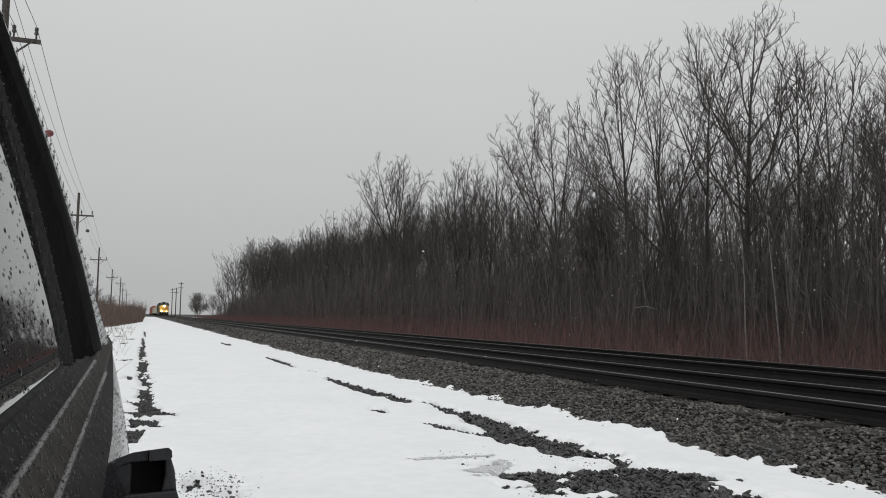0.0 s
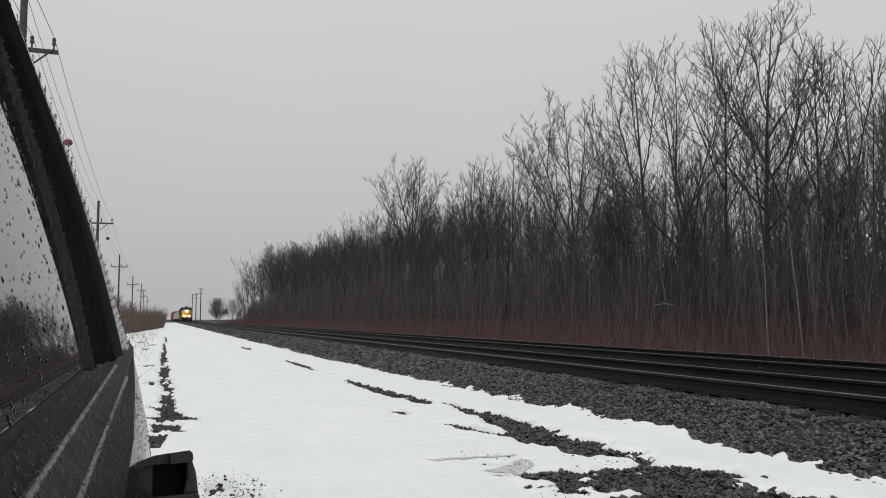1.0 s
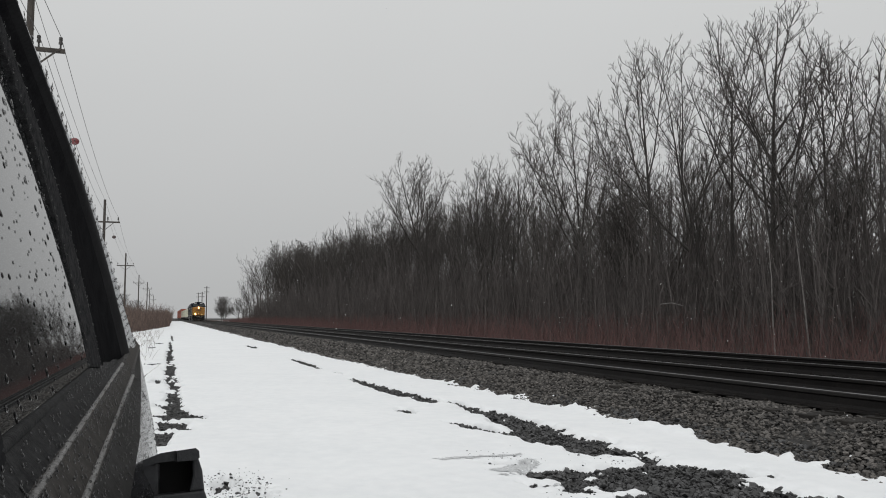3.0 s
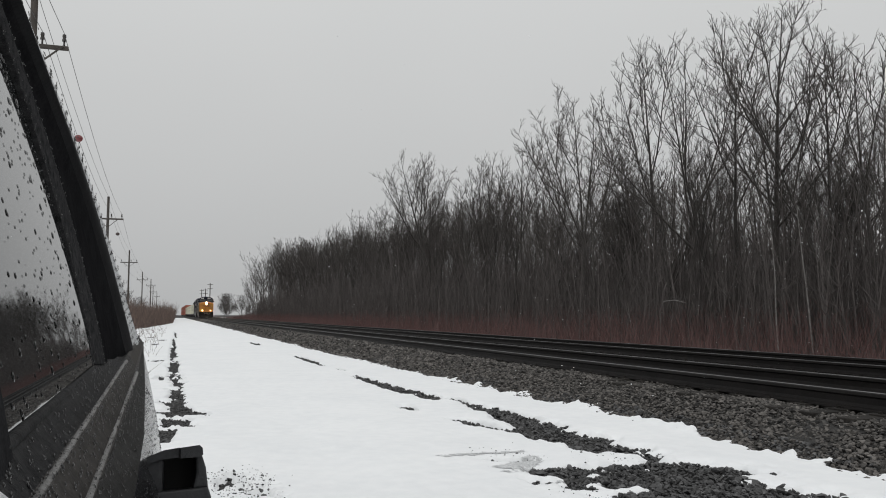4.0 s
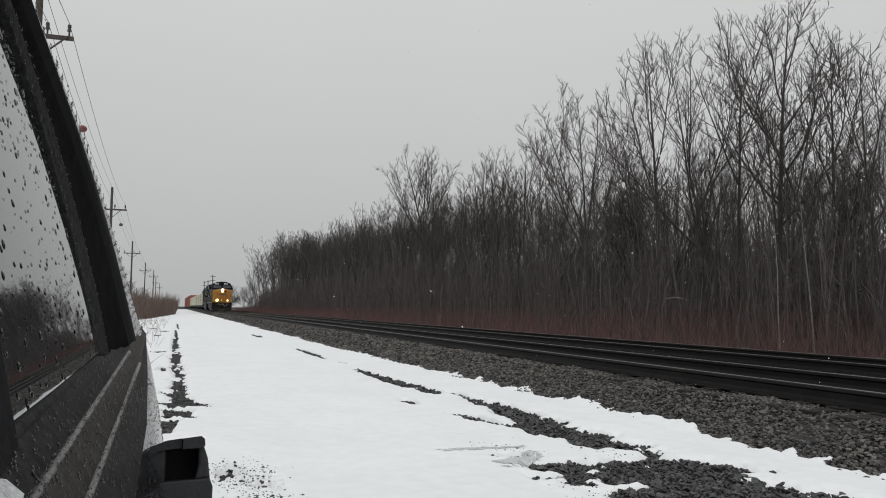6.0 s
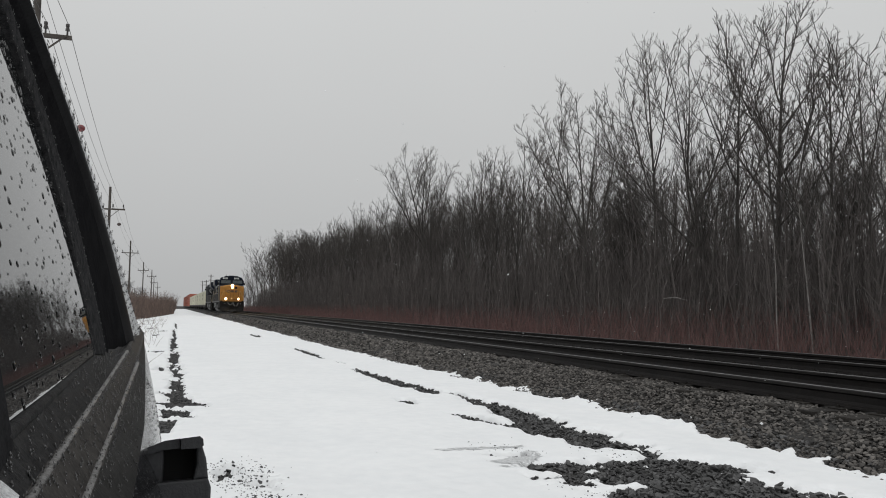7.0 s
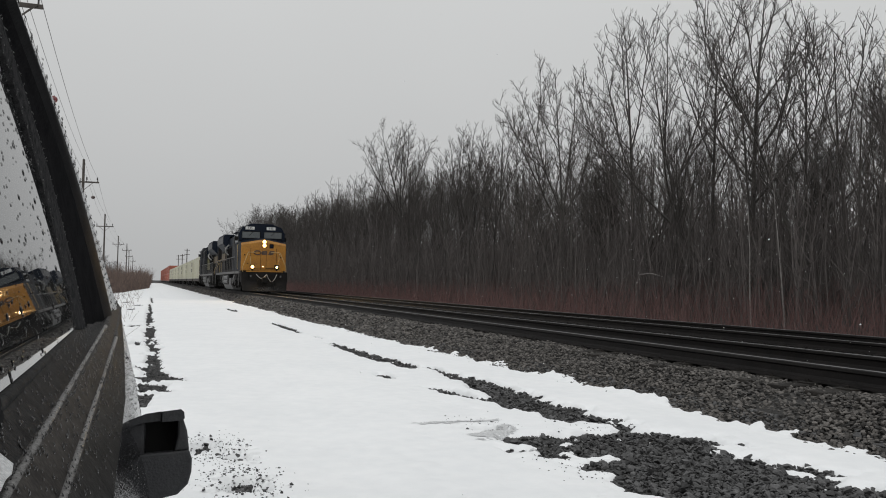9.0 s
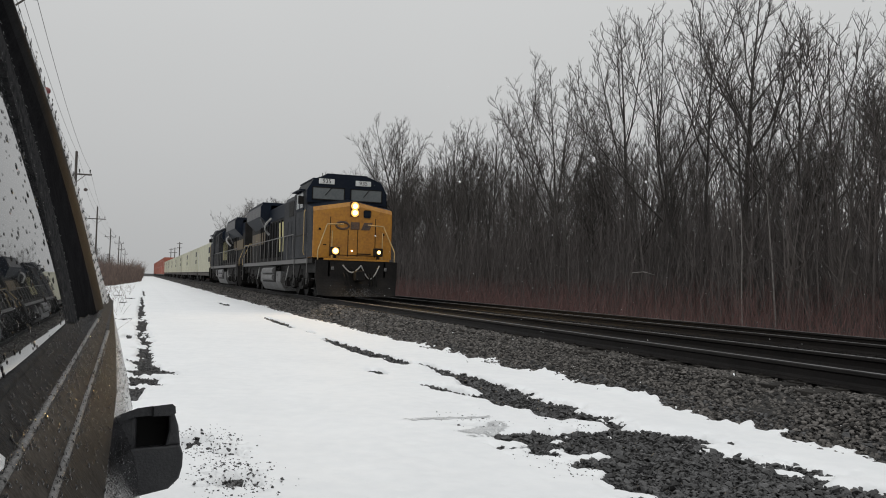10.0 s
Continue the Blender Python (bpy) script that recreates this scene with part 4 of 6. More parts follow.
def build_locomotive(lit, label):
    loco = tagged(new("locomotive"), label, "locomotive", group="locomotives at the head of the train")
    # frame, deck and pilot
    bm = bmesh.new()
    box(bm, -1.45, 1.45, 0.2, 21.3, 1.28, 1.50, 0.02)
    box(bm, -1.2, 1.2, 0.2, 21.3, 0.95, 1.28)
    part("underframe", bm, M_UNDER, loco)
    for s in (-1, 1):
        bm = bmesh.new()
        box(bm, s * 1.462 - 0.012, s * 1.462 + 0.012, 0.9, 20.8, 1.30, 1.47)
        part("side_sill", bm, M_SIDERAIL, loco, "pale grimy side sill")
    for end, yy, s in (("front", -0.75, 1), ("rear", 22.0, -1)):
        bm = bmesh.new()
        y1 = yy + s * 0.12
        box(bm, -1.5, 1.5, min(yy, y1), max(yy, y1), 0.75, 1.40, 0.02)
        box(bm, -1.25, 1.25, min(y1, yy + s * 0.95), max(y1, yy + s * 0.95), 0.9, 1.38)
        for sx in (-1, 1):       # corner steps
            for z in (0.35, 0.70, 1.05):
                box(bm, sx * 1.27 - 0.22, sx * 1.27 + 0.22, min(yy + s * 0.15, yy + s * 0.75), max(yy + s * 0.15, yy + s * 0.75), z, z + 0.04)
            box(bm, sx * 1.02 - 0.03, sx * 1.02 + 0.03, min(yy, yy + s * 0.75), max(yy, yy + s * 0.75), 0.3, 1.35)
        part("pilot", bm, M_UNDER, loco)
        us, vs = np.linspace(-1.5, 1.5, 17), np.linspace(0, 1, 8)
        skin = []
        for off in (0.0, 0.05):      # front and back of a curved blade, deepest in its middle
            U, W = np.meshgrid(us, vs, indexing="ij")
            deep = 0.14 + 0.34 * (1 - (np.abs(U) / 1.5) ** 1.6)
            skin.append(np.stack([U * (1 - 0.05 * W), yy - s * (deep * W ** 1.7 - off), 0.82 - 0.70 * W + 0.10 * np.clip(np.abs(U) - 1.1, 0, 1) * W], -1))
        bm = bmesh.new()
        grids = [[[bm.verts.new(p) for p in col] for col in g] for g in skin]
        for g in grids:
            for i in range(16):
                for j in range(7):
                    bm.faces.new((g[i][j], g[i + 1][j], g[i + 1][j + 1], g[i][j + 1]))
        for i in range(16):
            for j in (0, 7):
                bm.faces.new((grids[0][i][j], grids[0][i + 1][j], grids[1][i + 1][j], grids[1][i][j]))
        for i in (0, 16):
            for j in range(7):
                bm.faces.new((grids[0][i][j], grids[0][i][j + 1], grids[1][i][j + 1], grids[1][i][j]))
        bmesh.ops.recalc_face_normals(bm, faces=bm.faces)
        plow = part("snow_plow", bm, M_UNDER, loco, "black steel plow dusted with snow")
        if s > 0:
            rs2 = np.random.RandomState(4)
            m = 420
            px = rs2.normal(size=m) * 0.42
            pw = np.clip(0.98 - np.abs(rs2.normal(size=m)) * 0.22, 0.3, 0.98)
            deep = 0.14 + 0.34 * (1 - (np.abs(np.clip(px, -1.4, 1.4)) / 1.5) ** 1.6)
            dust = scatter_stones("plow_snow", np.stack([px, yy - deep * pw ** 1.7 - 0.002, 0.82 - 0.70 * pw], -1), rs2.uniform(0.006, 0.026, m) * np.exp(-px ** 2), M_SCREEN, 7)
            tagged(dust, "white snow packed on the plow", kind="stuff")
            dust.parent = plow
        bm = bmesh.new()
        box(bm, -0.16, 0.16, min(yy - s * 0.55, yy), max(yy - s * 0.55, yy), 0.72, 1.0, 0.04)
        box(bm, -0.24, 0.1, min(yy - s * 0.78, yy - s * 0.45), max(yy - s * 0.78, yy - s * 0.45), 0.68, 1.04, 0.05)
        part("coupler", bm, M_UNDER, loco)
        bm = bmesh.new()
        box(bm, -1.2, 1.2, min(yy - s * 0.02, yy + s * 0.1), max(yy - s * 0.02, yy + s * 0.1), 1.402, 1.47)
        part("step_edge", bm, M_YELLOW, loco, "bright yellow edge of the end platform")
        # hanging jumper cable and air hoses
        bm = bmesh.new()
        pts = []
        for i in range(27):
            f = i / 26
            pts.append((-0.55 + 1.35 * f, yy - s * 0.10, 1.24 - 0.26 * abs(math.sin(f * math.pi * 2)) - (0.22 if f > 0.5 else 0) * math.sin((f - 0.5) * 2 * math.pi)))
        pipe(bm, pts, 0.022)
        part("jumper_cable", bm, M_CABLE, loco, "pale grey looped jumper cable")
        for x in (-0.5, -0.38, 0.4, 0.52, 0.66):
            bm = bmesh.new()
            pipe(bm, [(x, yy - s * 0.02, 0.95), (x + 0.03, yy - s * 0.16, 0.8), (x + 0.05, yy - s * 0.2, 0.5)], 0.026)
            part("air_hose", bm, M_UNDER, loco)
        for x in (-0.2, 0.12, 0.75, 1.05, -0.9):
            bm = bmesh.new()
            box(bm, x - 0.05, x + 0.05, min(yy - s * 0.05, yy), max(yy - s * 0.05, yy), 1.05, 1.17, 0.015)
            part("receptacle", bm, M_SILVER if x in (-0.9, 1.05) else M_UNDER, loco)
        for sx in (-1, 1):
            bm = bmesh.new()
            pipe(bm, [(sx * 1.42, yy + s * 0.1, 0.75), (sx * 1.42, yy + s * 0.1, 1.75), (sx * 1.05, yy + s * 0.35, 2.70), (sx * 0.45, yy + s * 0.35, 2.72)], 0.020)
            part("end_handrail", bm, M_RAILING, loco, "pale yellow end handrail")
            bm = bmesh.new()
            pipe(bm, [(sx * 0.93, yy + s * 0.04, 1.4), (sx * 0.93, yy + s * 0.04, 2.45)], 0.018)
            part("end_stanchion", bm, M_RAILING, loco)
    # nose: wide, with a front that slopes back at the top
    bm = bmesh.new()
    prof = [(0.0, 1.5), (0.0, 3.18), (0.10, 3.34), (1.35, 3.56), (1.35, 1.5)]
    extrude_profile(bm, prof, "x", -1.525, 1.525)
    for v in bm.verts:          # crown the nose towards its middle, narrow the front
        if v.co.y < 0.2:
            v.co.x *= 0.985
    mids = bmesh.ops.bisect_plane(bm, geom=bm.verts[:] + bm.edges[:] + bm.faces[:], plane_co=(0, 0, 0), plane_no=(1, 0, 0))
    for v in bm.verts:
        if abs(v.co.x) < 0.01 and v.co.z > 3.0:
            v.co.z += 0.27
    bmesh.ops.bevel(bm, geom=[e for e in bm.edges if abs(e.verts[0].co.x) > 1.3 and abs(e.verts[1].co.x) > 1.3], offset=0.05, segments=2, profile=0.5, affect="EDGES")
    bm.normal_update()
    for f in bm.faces:
        f.material_index = 1 if abs(f.normal.x) > 0.8 else 2 if f.normal.z > 0.75 else 0
    part("nose", bm, [M_YELLOW, M_GREYP, M_NAVY], loco, "yellow nose with dark emblem and grime")
    bm = bmesh.new()
    for x in (-0.85, -0.18, 0.18, 0.85):
        box(bm, x - 0.012, x + 0.012, -0.012, 0.0, 1.56, 3.0 if abs(x) > 0.5 else 2.55)
    box(bm, -0.85, 0.85, -0.012, 0.0, 1.6, 1.625)
    box(bm, 0.18, 0.7, -0.03, 0.0, 1.66, 1.69)
    box(bm, -1.28, -1.2, -0.02, 0.0, 2.5, 2.58)
    box(bm, 1.12, 1.2, -0.02, 0.0, 2.38, 2.46)
    box(bm, -1.1, -0.98, -0.02, 0.0, 1.95, 1.99)
    part("nose_seams", bm, M_UNDER, loco)
    # emblem as plain shapes: an oval ring, a block and a slanted block
    bm = bmesh.new()
    ring = [(-0.40 + 0.24 * math.cos(a), -0.010, 2.70 + 0.125 * math.sin(a)) for a in np.linspace(0, 2 * math.pi, 17)]
    pipe(bm, ring, 0.042)
    box(bm, -0.10, 0.24, -0.014, 0.004, 2.56, 2.84, 0.02)
    extrude_profile(bm, [(0.30, 2.56), (0.62, 2.56), (0.74, 2.84), (0.42, 2.84)], "y", -0.014, 0.004)
    part("emblem", bm, M_EMBLEM, loco, "dark blue abstract emblem")
    bm = bmesh.new()
    box(bm, 0.38, 0.66, -0.02, 0.006, 3.02, 3.30, 0.05)
    part("nose_hatch", bm, M_NAVY, loco)
    # headlights
    bm = bmesh.new()
    box(bm, -0.12, 0.20, -0.05, 0.08, 3.04, 3.58, 0.03)
    head = part("headlight_housing", bm, M_UNDER, loco)
    for z in (3.18, 3.43):
        # glowing ring round the lamp paints its halo
        bm = bmesh.new()
        tube(bm, (0.04, -0.070, z), (0.04, -0.045, z), 0.15, 0.14, 24)
        part("reflector", bm, M_WARM if lit else M_LENS, head, "reflector ring made to glow as the lamp's warm halo" if lit else "unlit reflector")
        bm = bmesh.new()
        tube(bm, (0.04, -0.085, z), (0.04, -0.055, z), 0.09, 0.09, 20)
        tube(bm, (0.04, -0.092, z), (0.04, -0.080, z), 0.05, 0.05, 14, mi=1)
        part("headlight", bm, [M_LAMP if lit else M_LENS, M_BULB if lit else M_LENS], head, "lit warm headlight" if lit else "unlit headlight")
    for x, on in ((-0.80, 1.0), (0.80, 0.6)):
        bm = bmesh.new()
        box(bm, x - 0.16, x + 0.16, -0.74, -0.5, 1.58, 1.88, 0.03)
        box(bm, x - 0.05, x + 0.05, -0.68, -0.58, 1.40, 1.6)
        dl = part("ditch_light", bm, M_UNDER, loco)
        bm = bmesh.new()
        tube(bm, (x, -0.765, 1.73), (x, -0.74, 1.73), 0.085 * (1 if on == 1 else 0.55), 0.085 * (1 if on == 1 else 0.55), 20)
        k = 1 if on == 1 else 0.6
        # halo ring made to glow round the ditch light's lens
        tube(bm, (x, -0.755, 1.73), (x, -0.745, 1.73), 0.125 * k, 0.125 * k, 20, mi=1)
        tube(bm, (x, -0.772, 1.73), (x, -0.760, 1.73), 0.045 * k, 0.045 * k, 14, mi=2)
        part("lens", bm, [M_DITCH if lit else M_LENS, M_WARM if lit else M_LENS, M_BULB if lit else M_LENS], dl, "lit warm ditch light" if lit else "unlit ditch light")
    bm = bmesh.new()
    tube(bm, (-0.03, -0.03, 1.78), (-0.03, -0.005, 1.78), 0.03, 0.03, 10)
    part("marker_light", bm, M_MARKER if lit else M_LENS, loco)
    # cab
    bm = bmesh.new()
    prof = [(-1.53, 1.5), (-1.53, 4.05), (-1.30, 4.46), (-0.75, 4.66), (0.75, 4.66), (1.30, 4.46), (1.53, 4.05), (1.53, 1.5)]
    extrude_profile(bm, prof, "y", 1.05, 3.75)
    for v in bm.verts:
        if v.co.y < 1.2 and v.co.z > 4.0:
            v.co.y += (v.co.z - 3.4) * 0.12
    part("cab", bm, M_GREYP, loco, "grey cab side with sliding windows")
    bm = bmesh.new()
    prof = [(-1.545, 3.58), (-1.545, 4.05), (-1.31, 4.475), (-0.75, 4.68), (0.75, 4.68), (1.31, 4.475), (1.545, 4.05), (1.545, 3.58)]
    extrude_profile(bm, prof, "y", 1.03, 1.22)
    box(bm, -1.32, 1.32, 1.1, 3.78, 4.47, 4.52)
    box(bm, -0.8, 0.8, 1.1, 3.85, 4.66, 4.72, 0.02)
    part("windshield_frame", bm, M_NAVY, loco, "dark blue windshield surround")
    for x0, x1 in ((-1.33, -0.14), (0.14, 1.33)):
        bm = bmesh.new()
        box(bm, x0, x1, 1.005, 1.04, 3.72, 4.15, 0.015)
        wnd = part("windshield", bm, M_GLASS_CAB, loco, "reflecting windshield with a pale reflection tint painted in")
        bm = bmesh.new()
        for a, b, z in ((x0 - 0.03, x1 + 0.03, 3.69), (x0 - 0.03, x1 + 0.03, 4.15)):
            box(bm, a, b, 0.995, 1.045, z, z + 0.03)
        for a in (x0 - 0.03, x1):
            box(bm, a, a + 0.03, 0.995, 1.045, 3.69, 4.18)
        part("gasket", bm, M_UNDER, wnd)
        bm = bmesh.new()
        xm = (x0 + x1) / 2
        pipe(bm, [(xm + 0.1, 0.985, 4.14), (xm - 0.12, 0.985, 3.88)], 0.014)
        part("wiper", bm, M_UNDER, wnd)
    for x in (-0.82, 0.60):
        bm = bmesh.new()
        box(bm, x - 0.30, x + 0.30, 0.99, 1.1, 4.30, 4.50, 0.015)
        board = part("number_board", bm, M_BOARD, loco, "lit white number board with black digits")
        lettering("digits", "935", 0.22, M_BLACK, board, (x, 0.984, 4.40), (90, 0, 0))
    for s in (-1, 1):
        for y0, y1 in ((1.75, 2.35), (2.5, 3.1)):
            bm = bmesh.new()
            box(bm, s * 1.54 - 0.02, s * 1.54 + 0.02, y0, y1, 3.42, 4.02, 0.015)
            part("side_window", bm, M_GLASS_CAB, loco)
        bm = bmesh.new()
        box(bm, s * 1.545 - 0.02, s * 1.545 + 0.02, 2.36, 2.49, 3.36, 4.08)
        box(bm, s * 1.545 - 0.02, s * 1.545 + 0.02, 1.7, 3.15, 3.34, 3.40)
        box(bm, s * 1.6 - 0.12, s * 1.6 + 0.12, 1.6, 3.3, 4.08, 4.12)
        part("window_frame", bm, M_NAVY, loco)
        bm = bmesh.new()
        box(bm, s * 1.66 - 0.1, s * 1.66 + 0.1, 1.62, 1.66, 3.55, 3.85)
        part("mirror", bm, M_UNDER, loco)
    bm = bmesh.new()
    box(bm, -0.35, 0.35, 2.0, 2.7, 4.70, 4.80, 0.03)
    part("roof_unit", bm, M_GREYP, loco, "low grey unit on the cab roof")
    for x in (-0.55, 0.55):
        bm = bmesh.new()
        tube(bm, (x, 3.1, 4.66), (x, 3.1, 4.98), 0.02, 0.012, 8)
        part("aerial", bm, M_UNDER, loco)
    for s in (-1, 1):
        bm = bmesh.new()
        pipe(bm, [(s * 1.56, 1.18, 1.6), (s * 1.60, 1.18, 1.7), (s * 1.60, 1.18, 3.2), (s * 1.56, 1.18, 3.3)], 0.018)
        part("grab_iron", bm, M_RAILING, loco)
        bm = bmesh.new()
        box(bm, s * 1.535 - 0.008, s * 1.535 + 0.008, 1.25, 3.7, 2.34, 2.40)
        box(bm, s * 1.535 - 0.008, s * 1.535 + 0.008, 3.32, 3.37, 1.55, 3.95)
        part("panel_seams", bm, M_UNDER, loco)
        for y in (2.9, 5.6, 7.9, 14.6, 18.2):     # brake rigging and hoses of the running gear
            bm = bmesh.new()
            pipe(bm, [(s * 1.36, y, 1.22), (s * 1.40, y + 0.18, 0.85), (s * 1.38, y + 0.55, 0.62), (s * 1.30, y + 0.9, 0.75)], 0.028)
            part("brake_hose", bm, M_CABLE if y in (5.6, 14.6) else M_UNDER, loco)
    # long hood, brake grid box, radiator section
    # black base colour paints the shade seen between the door panels
    bm = bmesh.new()
    box(bm, -1.0, 1.0, 3.75, 21.0, 1.5, 4.25, 0.06)
    part("long_hood", bm, M_UNDER, loco, "long hood behind its door panels, coloured black for shaded gaps")
    bm = bmesh.new()
    box(bm, -0.015, 0.015, 0, 0.76, 1.75, 3.42, 0.012)
    box(bm, -0.03, 0.03, 0.62, 0.67, 2.5, 2.65)
    first = part("hood_door", bm, M_HOOD, loco, "grimy blue-black hinged hood door")
    first.location = (-1.012, 4.6, 0)
    for k in range(30):
        if k:
            o = first.copy()
            scene.collection.objects.link(o)
            o.location = (-1.012 if k < 15 else 1.012, 4.6 + (k % 15) * 0.86, 0)
    # added dark bars paint the shaded gaps between the doors
    for s in (-1, 1):
        bm = bmesh.new()
        for i in range(15):
            y = 4.55 + i * 0.86
            box(bm, s * 1.05 - 0.03, s * 1.05 + 0.03, y - 0.05, y + 0.03, 1.70, 3.46)
        part("door_posts", bm, M_UNDER, loco, "dark bars standing in for the shaded gaps between the hood doors")
    bm = bmesh.new()
    box(bm, -1.03, 1.03, 3.8, 20.9, 3.55, 4.22, 0.04)
    part("hood_top", bm, M_NAVY, loco, "dark blue upper hood")
    bm = bmesh.new()
    for s in (-1, 1):
        prof = [(s * 1.0, 3.5), (s * 1.22, 3.75), (s * 1.22, 4.18), (s * 1.1, 4.28), (s * 1.0, 4.28)]
        extrude_profile(bm, prof, "y", 4.1, 7.6)
    box(bm, -1.05, 1.05, 4.1, 7.6, 4.2, 4.3, 0.03)
    part("brake_grid_box", bm, M_NAVY, loco)
    bm = bmesh.new()
    for i in range(8):
        for s in (-1, 1):
            box(bm, s * 1.225 - 0.01, s * 1.225 + 0.01, 4.2 + i * 0.42, 4.52 + i * 0.42, 3.8, 4.14)
    part("grilles", bm, M_UNDER, loco)
    bm = bmesh.new()
    for s in (-1, 1):
        prof = [(s * 0.98, 3.35), (s * 1.50, 3.85), (s * 1.50, 4.42), (s * 1.42, 4.50), (s * 0.98, 4.50)]
        extrude_profile(bm, prof, "y", 13.8, 19.6)
    box(bm, -1.42, 1.42, 13.8, 19.6, 4.46, 4.62, 0.03)
    part("radiator", bm, M_NAVY, loco, "dark blue flared radiator section")
    for s in (-1, 1):
        for i in range(9):
            bm = bmesh.new()
            box(bm, s * 1.51 - 0.008, s * 1.51 + 0.008, 13.9 + i * 0.63, 14.46 + i * 0.63, 3.88, 4.42)
            part("radiator_screen", bm, M_SCREEN, loco, "grey radiator screen")
    bm = bmesh.new()
    tube(bm, (0, 11.0, 4.2), (0, 11.0, 4.55), 0.3, 0.26, 12)
    box(bm, -0.7, 0.7, 9.0, 10.0, 4.22, 4.42, 0.03)
    box(bm, -0.6, 0.6, 12.0, 13.6, 4.22, 4.4, 0.03)
    part("exhaust_stack", bm, M_UNDER, loco)
    bm = bmesh.new()
    prof = [(-1.40, 1.5), (-1.40, 3.98), (-1.20, 4.22), (1.20, 4.22), (1.40, 3.98), (1.40, 1.5)]
    extrude_profile(bm, prof, "y", 3.75, 6.9)
    part("equipment_cabin", bm, M_GREYP, loco, "grey equipment cabin behind the cab")
    for s in (-1, 1):
        bm = bmesh.new()
        box(bm, s * 1.41 - 0.012, s * 1.41 + 0.012, 4.5, 5.6, 3.30, 3.92)
        part("intake_screen", bm, M_UNDER, loco, "dark square intake screen")
        for y0 in (4.0, 4.9, 5.8):
            bm = bmesh.new()
            box(bm, s * 1.408 - 0.010, s * 1.408 + 0.010, y0, y0 + 0.78, 1.70, 3.10, 0.008)
            box(bm, s * 1.42 - 0.012, s * 1.42 + 0.012, y0 + 0.62, y0 + 0.68, 2.3, 2.5)
            part("cabin_door", bm, M_GREYP, loco)
        # yellow panel coloured dark for the shade it sits in
        bm = bmesh.new()
        box(bm, s * 1.036 - 0.008, s * 1.036 + 0.008, 15.0, 20.4, 2.5, 3.15)
        part("rear_panel", bm, M_YELLOW_SHADED, loco, "yellow rear hood panel with its shade painted in")
        for i in range(4):        # worn lettering as plain slanted bars
            bm = bmesh.new()
            y = 7.15 + i * 0.92
            extrude_profile(bm, [(y, 1.95), (y + 0.34, 1.95), (y + 0.62, 3.35), (y + 0.28, 3.35)], "x", s * 1.045 - 0.012, s * 1.045 + 0.012)
            part("lettering_bar", bm, M_PALE, loco, "worn pale yellow bar on the hood")
        for y in (14.3,):      # bracket under the radiator
            bm = bmesh.new()
            pipe(bm, [(s * 1.05, y, 3.05), (s * 1.44, y, 3.80)], 0.05)
            part("radiator_bracket", bm, M_SCREEN, loco)
    # walkway rails
    for s in (-1, 1):
        bm = bmesh.new()
        for i in range(13):
            y = 4.2 + i * 1.36
            tube(bm, (s * 1.46, y, 1.45), (s * 1.46, y, 2.52), 0.024, 0.024, 6)
        pipe(bm, [(s * 1.46, 3.6, 2.5), (s * 1.46, 20.8, 2.5)], 0.024)
        for y in (0.9, 3.6, 20.9):
            tube(bm, (s * 1.5, y, 0.5), (s * 1.5, y, 2.4), 0.02, 0.02, 6)
        part("handrail", bm, M_SIDERAIL, loco, "grimy grey walkway handrail")
        bm = bmesh.new()
        pts = [(s * (1.1 + 0.28 * math.sin(a)), 12.9 + 0.45 * math.cos(a), 2.9 + 0.8 * a / 3.0) for a in np.linspace(0, 3.0, 9)]
        pipe(bm, pts, 0.06)
        part("intake_pipe", bm, M_CABLE, loco)
    # fuel tank and air reservoirs
    bm = bmesh.new()
    prof = [(-1.42, 1.0), (-1.42, 0.55), (-1.2, 0.14), (1.2, 0.14), (1.42, 0.55), (1.42, 1.0)]
    extrude_profile(bm, prof, "y", 7.3, 13.6)
    part("fuel_tank", bm, M_SILVER, loco, "silver grey fuel tank")
    # flat black plates paint the shaded recess behind the reservoirs
    bm = bmesh.new()
    for s in (-1, 1):
        box(bm, s * 1.43 - 0.012, s * 1.43 + 0.012, 8.6, 12.6, 0.50, 1.25)
    part("tank_recess", bm, M_UNDER, loco)
    for s in (-1, 1):
        for z in (0.72, 1.04):
            bm = bmesh.new()
            tube(bm, (s * 1.42, 8.9, z), (s * 1.42, 12.3, z), 0.15, 0.15, 16)
            part("air_reservoir", bm, M_SILVER, loco)
    three_axle_truck(loco, 4.3)
    three_axle_truck(loco, 17.2)
    return loco


